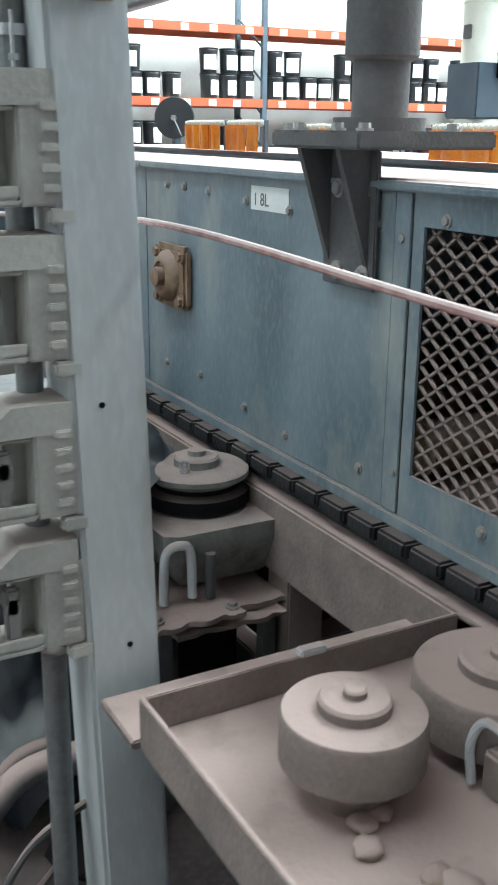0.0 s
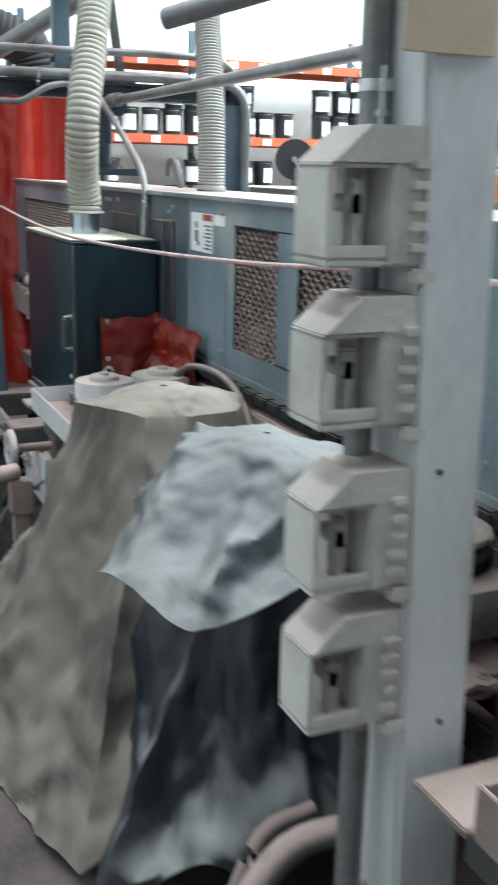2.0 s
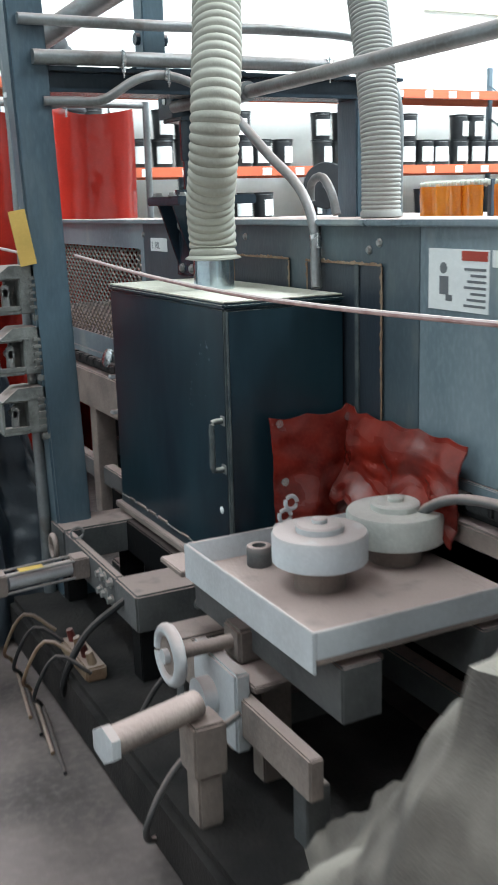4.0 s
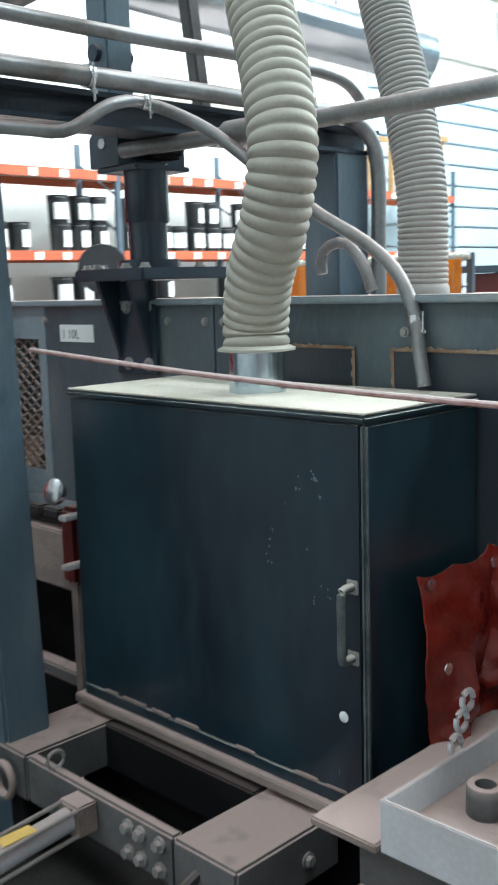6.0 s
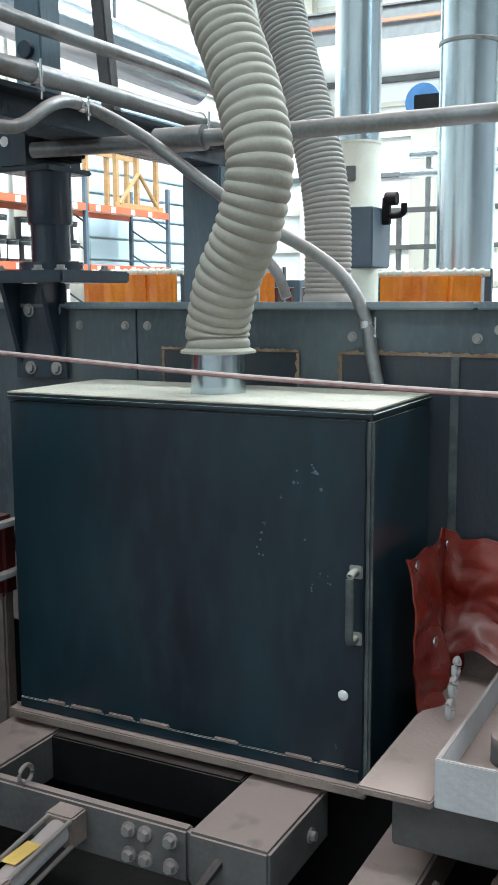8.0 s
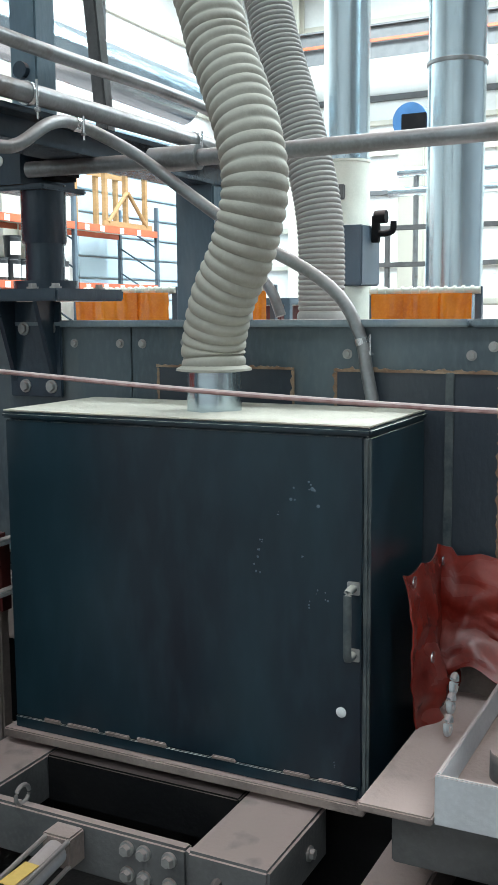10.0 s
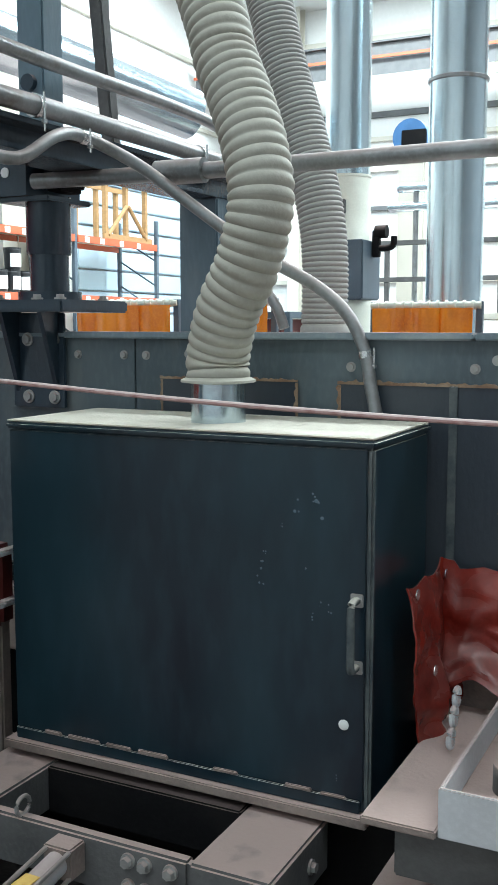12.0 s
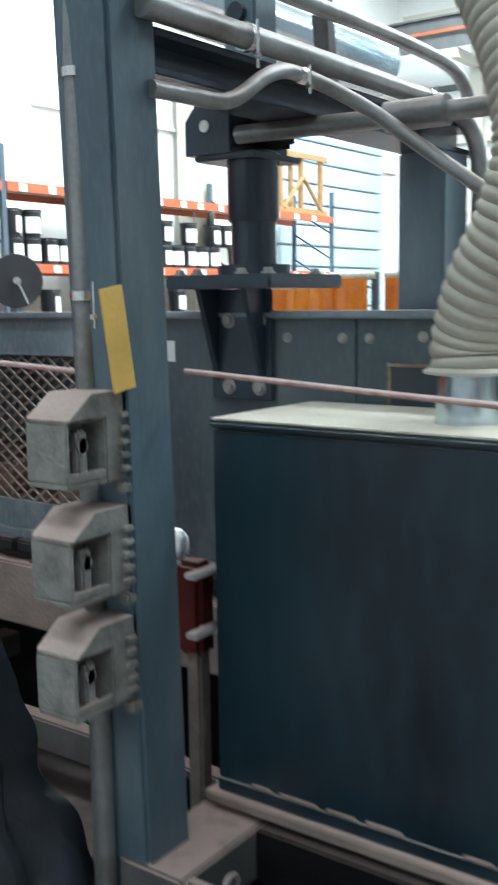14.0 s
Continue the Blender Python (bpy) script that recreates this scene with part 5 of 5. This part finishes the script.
amber(6.29, 6.85, 1.60)
amber(5.74, 6.18, 1.60)
amber(4.74, 5.19, 1.575)
amber(3.3, 3.95, 1.575)
QX, QY = 5.36, 6.17
hop = thing("hopper_filter", (QX, QY, 0), "pale cylinder filter over a dark grey hopper box", "hopper")
part("stand", lathe(B(), (QX, QY, 0.0), [(0.20, 0), (0.185, 0.02), (0.185, 1.62), (0.17, 1.668)], 36), M["cream"], hop)
part("dark_box", box(B(), QX - 0.18, QX + 0.18, QY - 0.18, QY + 0.18, 1.67, 2.07, 0.01), M["rackblue"], hop)
part("cylinder", lathe(B(), (QX, QY, 2.071), [(0.165, 0), (0.158, 0.012), (0.158, 0.42), (0.163, 0.425), (0.163, 0.44)], 36), M["cream"], hop)
part("riser", cyl(B(), (QX, QY, 2.511), (QX, QY, ROOF - 0.6), 0.155, seg=40), M["galv"], hop, "galvanised riser duct")
part("latch", box(B(), QX - 0.175, QX - 0.15, QY - 0.05, QY + 0.03, 2.24, 2.34, 0.006), M["dustgrey"], hop)
MY = QY - 0.181
part("motor_body", cyl(B(), (5.38, MY - 0.10, 2.13), (5.38, MY - 0.02, 2.13), 0.045, seg=20), M["black"], hop, "small black motor")
part("motor_elbow", sweep(B(), [(5.38, MY - 0.03, 2.02), (5.38, MY - 0.10, 2.02), (5.38, MY - 0.145, 2.04), (5.38, MY - 0.15, 2.10)], 0.022, 12, 0.01), M["black"], hop)
part("motor_arm", box(B(), 5.355, 5.405, MY - 0.05, MY - 0.001, 1.96, 2.14, 0.004), M["black"], hop)
for x, y, r, lab in ((5.1, 5.345, 0.178, "tall galvanised duct with a clamp ring standing behind the line"), ):
    d = thing("vertical_duct", (x, y, 0), lab, "duct", "galvanised ducts")
    part("tube", cyl(B(), (x, y, 0), (x, y, ROOF - 0.5), r, seg=44), M["galv"], d)
    for z in (2.99, 4.6):
        part("clamp_ring", lathe(B(), (x, y, z), [(r + 0.004, 0), (r + 0.011, 0.004), (r + 0.011, 0.022), (r + 0.004, 0.026)], 44), M["conduit"], d)
d = thing("overhead_duct", (2.6, 8.3, 3.0), "large galvanised duct run hanging high across the hall", "duct", "galvanised ducts")
part("tube", sweep(B(), [(1.2, 8.9, 3.75), (3.2, 8.0, 3.30), (5.0, 7.2, 2.95)], 0.17, 32, 0.5, smooth=False), M["galv"], d)
part("branch", sweep(B(), [(3.0, 8.0, 3.36), (3.1, 7.75, 3.40), (3.3, 7.5, 3.3)], 0.12, 24, 0.06), M["galv"], d)
part("hanger", cyl(B(), (2.0, 8.55, 3.7), (2.0, 8.55, ROOF), 0.012, seg=8), M["conduit"], d)
part("hanger", cyl(B(), (4.4, 7.47, 3.2), (4.4, 7.47, ROOF), 0.012, seg=8), M["conduit"], d)
# fan box on the far side, rails and platforms
fan = thing("blue_fan_housing", (11.0, 7.4, 3.0), "blue round fan housing with a dark opening on a stand", "fan")
part("housing", cyl(B(), (11.0, 7.52, 3.8), (11.8, 7.52, 3.8), 0.22, seg=32), M["blueduct"], fan)
part("opening", box(B(), 10.97, 10.99, 7.30, 7.62, 3.68, 3.88, 0.01), M["black"], fan)
part("stand", box(B(), 11.1, 11.6, 7.35, 7.7, 0.0, 3.582, 0.02), M["tanpaint"], fan)
plat = thing("work_platform", (9.5, 6.5, 0), "grey steel work platform with guard rails and pipes", "platform")
part("deck", box(B(), 9.0, 10.6, 5.2, 7.4, 1.55, 1.62, 0.01), M["tanpaint"], plat)
for y in (5.3, 5.9, 6.5, 7.1):
    part("rail_post", box(B(), 9.02, 9.07, y, y + 0.05, 1.62, 2.35, 0.004), M["dustgrey"], plat)
for z in (1.95, 2.33):
    part("rail", box(B(), 9.015, 9.075, 5.2, 7.3, z, z + 0.05, 0.004), M["dustgrey"], plat)
for x, y in ((9.1, 5.3), (10.5, 5.3), (9.1, 7.3), (10.5, 7.3)):
    part("leg", box(B(), x - 0.05, x + 0.05, y - 0.05, y + 0.05, 0, 1.55, 0.005), M["dustgrey"], plat)
for y, z in ((6.8, 2.95), (6.9, 2.75)):
    part("pipe", cyl(B(), (9.3, y - 2.4, z), (9.3, y + 0.3, z), 0.05, seg=16), M["galv"], plat)
for y in (5.0, 6.9):
    part("pipe_stand", cyl(B(), (9.3, y, 1.62), (9.3, y, 2.95), 0.03, seg=12), M["conduit"], plat)
rk = thing("red_tool_cart", (6.0, 7.15, 0), "red and dark steel tool cart in the hall", "cart")
for z in (0.9, 1.25, 1.55):
    part("tray", box(B(), 5.7, 6.3, 6.75, 7.45, z, z + 0.05, 0.005), M["rackblue"], rk)
part("drawer", box(B(), 5.75, 6.25, 6.85, 7.35, 1.30, 1.545, 0.01), M["redpaint"], rk)
for x, y in ((5.7, 6.75), (6.25, 6.75), (5.7, 7.40), (6.25, 7.40)):
    part("post", box(B(), x, x + 0.05, y, y + 0.05, 0, 1.55, 0.004), M["rackblue"], rk)
reel = thing("cable_reel", (4.75, 10.5, 0), "dark disc-shaped reel with a steel crank on a post", "reel")
part("disc", lathe(B(), (4.75, 10.5, 1.69), [(0.215, 0), (0.222, 0.006), (0.222, 0.03), (0.215, 0.036)], 44, (-0.55, -0.83, 0)), M["strap"], reel)
part("hub", cyl(B(), (4.73, 10.47, 1.69), (4.70, 10.425, 1.69), 0.032, seg=18), M["steel"], reel)
part("crank", cyl(B(), (4.705, 10.43, 1.69), (4.78, 10.39, 1.50), 0.011, seg=8), M["steel"], reel)
part("stand", box(B(), 4.75, 4.83, 10.51, 10.59, 0.0, 1.70, 0.006), M["rackblue"], reel)

# ---------------------------------------------------------------- pallet racks with pails
def rack_bay(x0, x1, y, levels, h):
    t = thing("pallet_rack", ((x0 + x1) / 2, y, 0), "pallet rack bay with blue posts and orange beams", "rack", "pallet racks")
    for yy in (y, y + 0.9):
        for x in (x0,):
            bm = B()
            box(bm, x - 0.045, x + 0.045, yy, yy + 0.07, 0, h, 0.006)
            part("post", bm, M["rackblue"], t)
    for k in range(6):
        z = 0.3 + k * (h - 0.6) / 6
        part("brace", cyl(B(), (x0, y + 0.06, z), (x0, y + 0.9, z + (h - 0.6) / 6), 0.018, seg=8), M["rackblue"], t)
    for z in levels:
        for yy in (y - 0.02, y + 0.92):
            part("beam", box(B(), x0 + 0.046, x1 - 0.046, yy, yy + 0.05, z - 0.13, z, 0.006), M["rackorange"], t)
        part("deck", box(B(), x0 + 0.05, x1 - 0.05, y + 0.031, y + 0.918, z - 0.03, z - 0.004), M["cream"], t)
        k = x0 + 0.25
        while k < x1 - 0.25:
            part("price_label", box(B(), k, k + 0.13, y - 0.026, y - 0.0205, z - 0.12, z - 0.02), M["paper"], t)
            k += 0.42 + 0.25 * random.random()
    return t


pl0 = thing("pail", (0, 0, 0), "black plastic pail with a white label on the rack", "pail", "pails")
part("body", lathe(B(), (0, 0, 0), [(0.125, 0), (0.13, 0.01), (0.145, 0.32), (0.15, 0.325), (0.15, 0.345), (0.146, 0.35)], 20), M["pail"], pl0)
part("lid", lathe(B(), (0, 0, 0.35), [(0.152, 0), (0.154, 0.004), (0.154, 0.018), (0.14, 0.02)], 20), M["pail"], pl0)
bm = B()
sheet(bm, 8, 1, lambda u, v: (0.1475 * math.sin(1.5 * (u - 0.5)), -0.1475 * math.cos(1.5 * (u - 0.5)), 0.05 + 0.22 * v), 0.001)
part("label_sheet", bm, M["paper"], pl0)
random.seed(11)
RY = 14.6
first = True
for b in range(5):
    x0, x1 = 2.6 + 2.8 * b, 5.4 + 2.8 * b
    rack_bay(x0, x1, RY, (0.95, 2.04, 3.12), 3.6)
    for lev in (0.95, 2.04):
        n = 8
        for k in range(n):
            if b >= 4:
                continue
            for tier in range(2 if lev < 2 else 2):
                if random.random() < (0.08 if tier == 0 else 0.42):
                    continue
                m = pose(x0 + 0.26 + k * 0.325 + 0.03 * random.random(), RY + 0.16 + 0.05 * random.random(), lev + tier * 0.372, 0, 0, random.uniform(-35, 35))
                if first:
                    pl0.matrix_basis = m
                    first = False
                else:
                    copy_thing(pl0, m)
endp = thing("rack_upright", (16.6, 14.6, 0), "blue end upright of the pallet rack row", "rack", "pallet racks")
for yy in (14.6, 15.5):
    part("post", box(B(), 16.56, 16.645, yy, yy + 0.07, 0, 3.6, 0.006), M["rackblue"], endp)
for k in range(6):
    part("brace", cyl(B(), (16.6, 14.66, 0.3 + k * 0.5), (16.6, 15.5, 0.8 + k * 0.5), 0.018, seg=8), M["rackblue"], endp)
cr = thing("wooden_crate", (15.6, 15.0, 3.12), "open pine crate frame on the top rack level", "crate")
for x in (14.9, 15.6, 16.3):
    for y in (14.7, 15.4):
        part("post", box(B(), x, x + 0.09, y, y + 0.09, 3.12, 4.25, 0.005), M["wood"], cr)
for z in (3.13, 4.16):
    for y in (14.695, 15.395):
        part("rail", box(B(), 14.8, 16.5, y - 0.03, y + 0.0, z, z + 0.1, 0.005), M["wood"], cr)
part("brace", cyl(B(), (14.95, 14.68, 3.2), (15.6, 14.68, 3.8), 0.04, seg=8), M["wood"], cr)
part("brace", cyl(B(), (16.3, 14.68, 3.2), (15.65, 14.68, 3.8), 0.04, seg=8), M["wood"], cr)
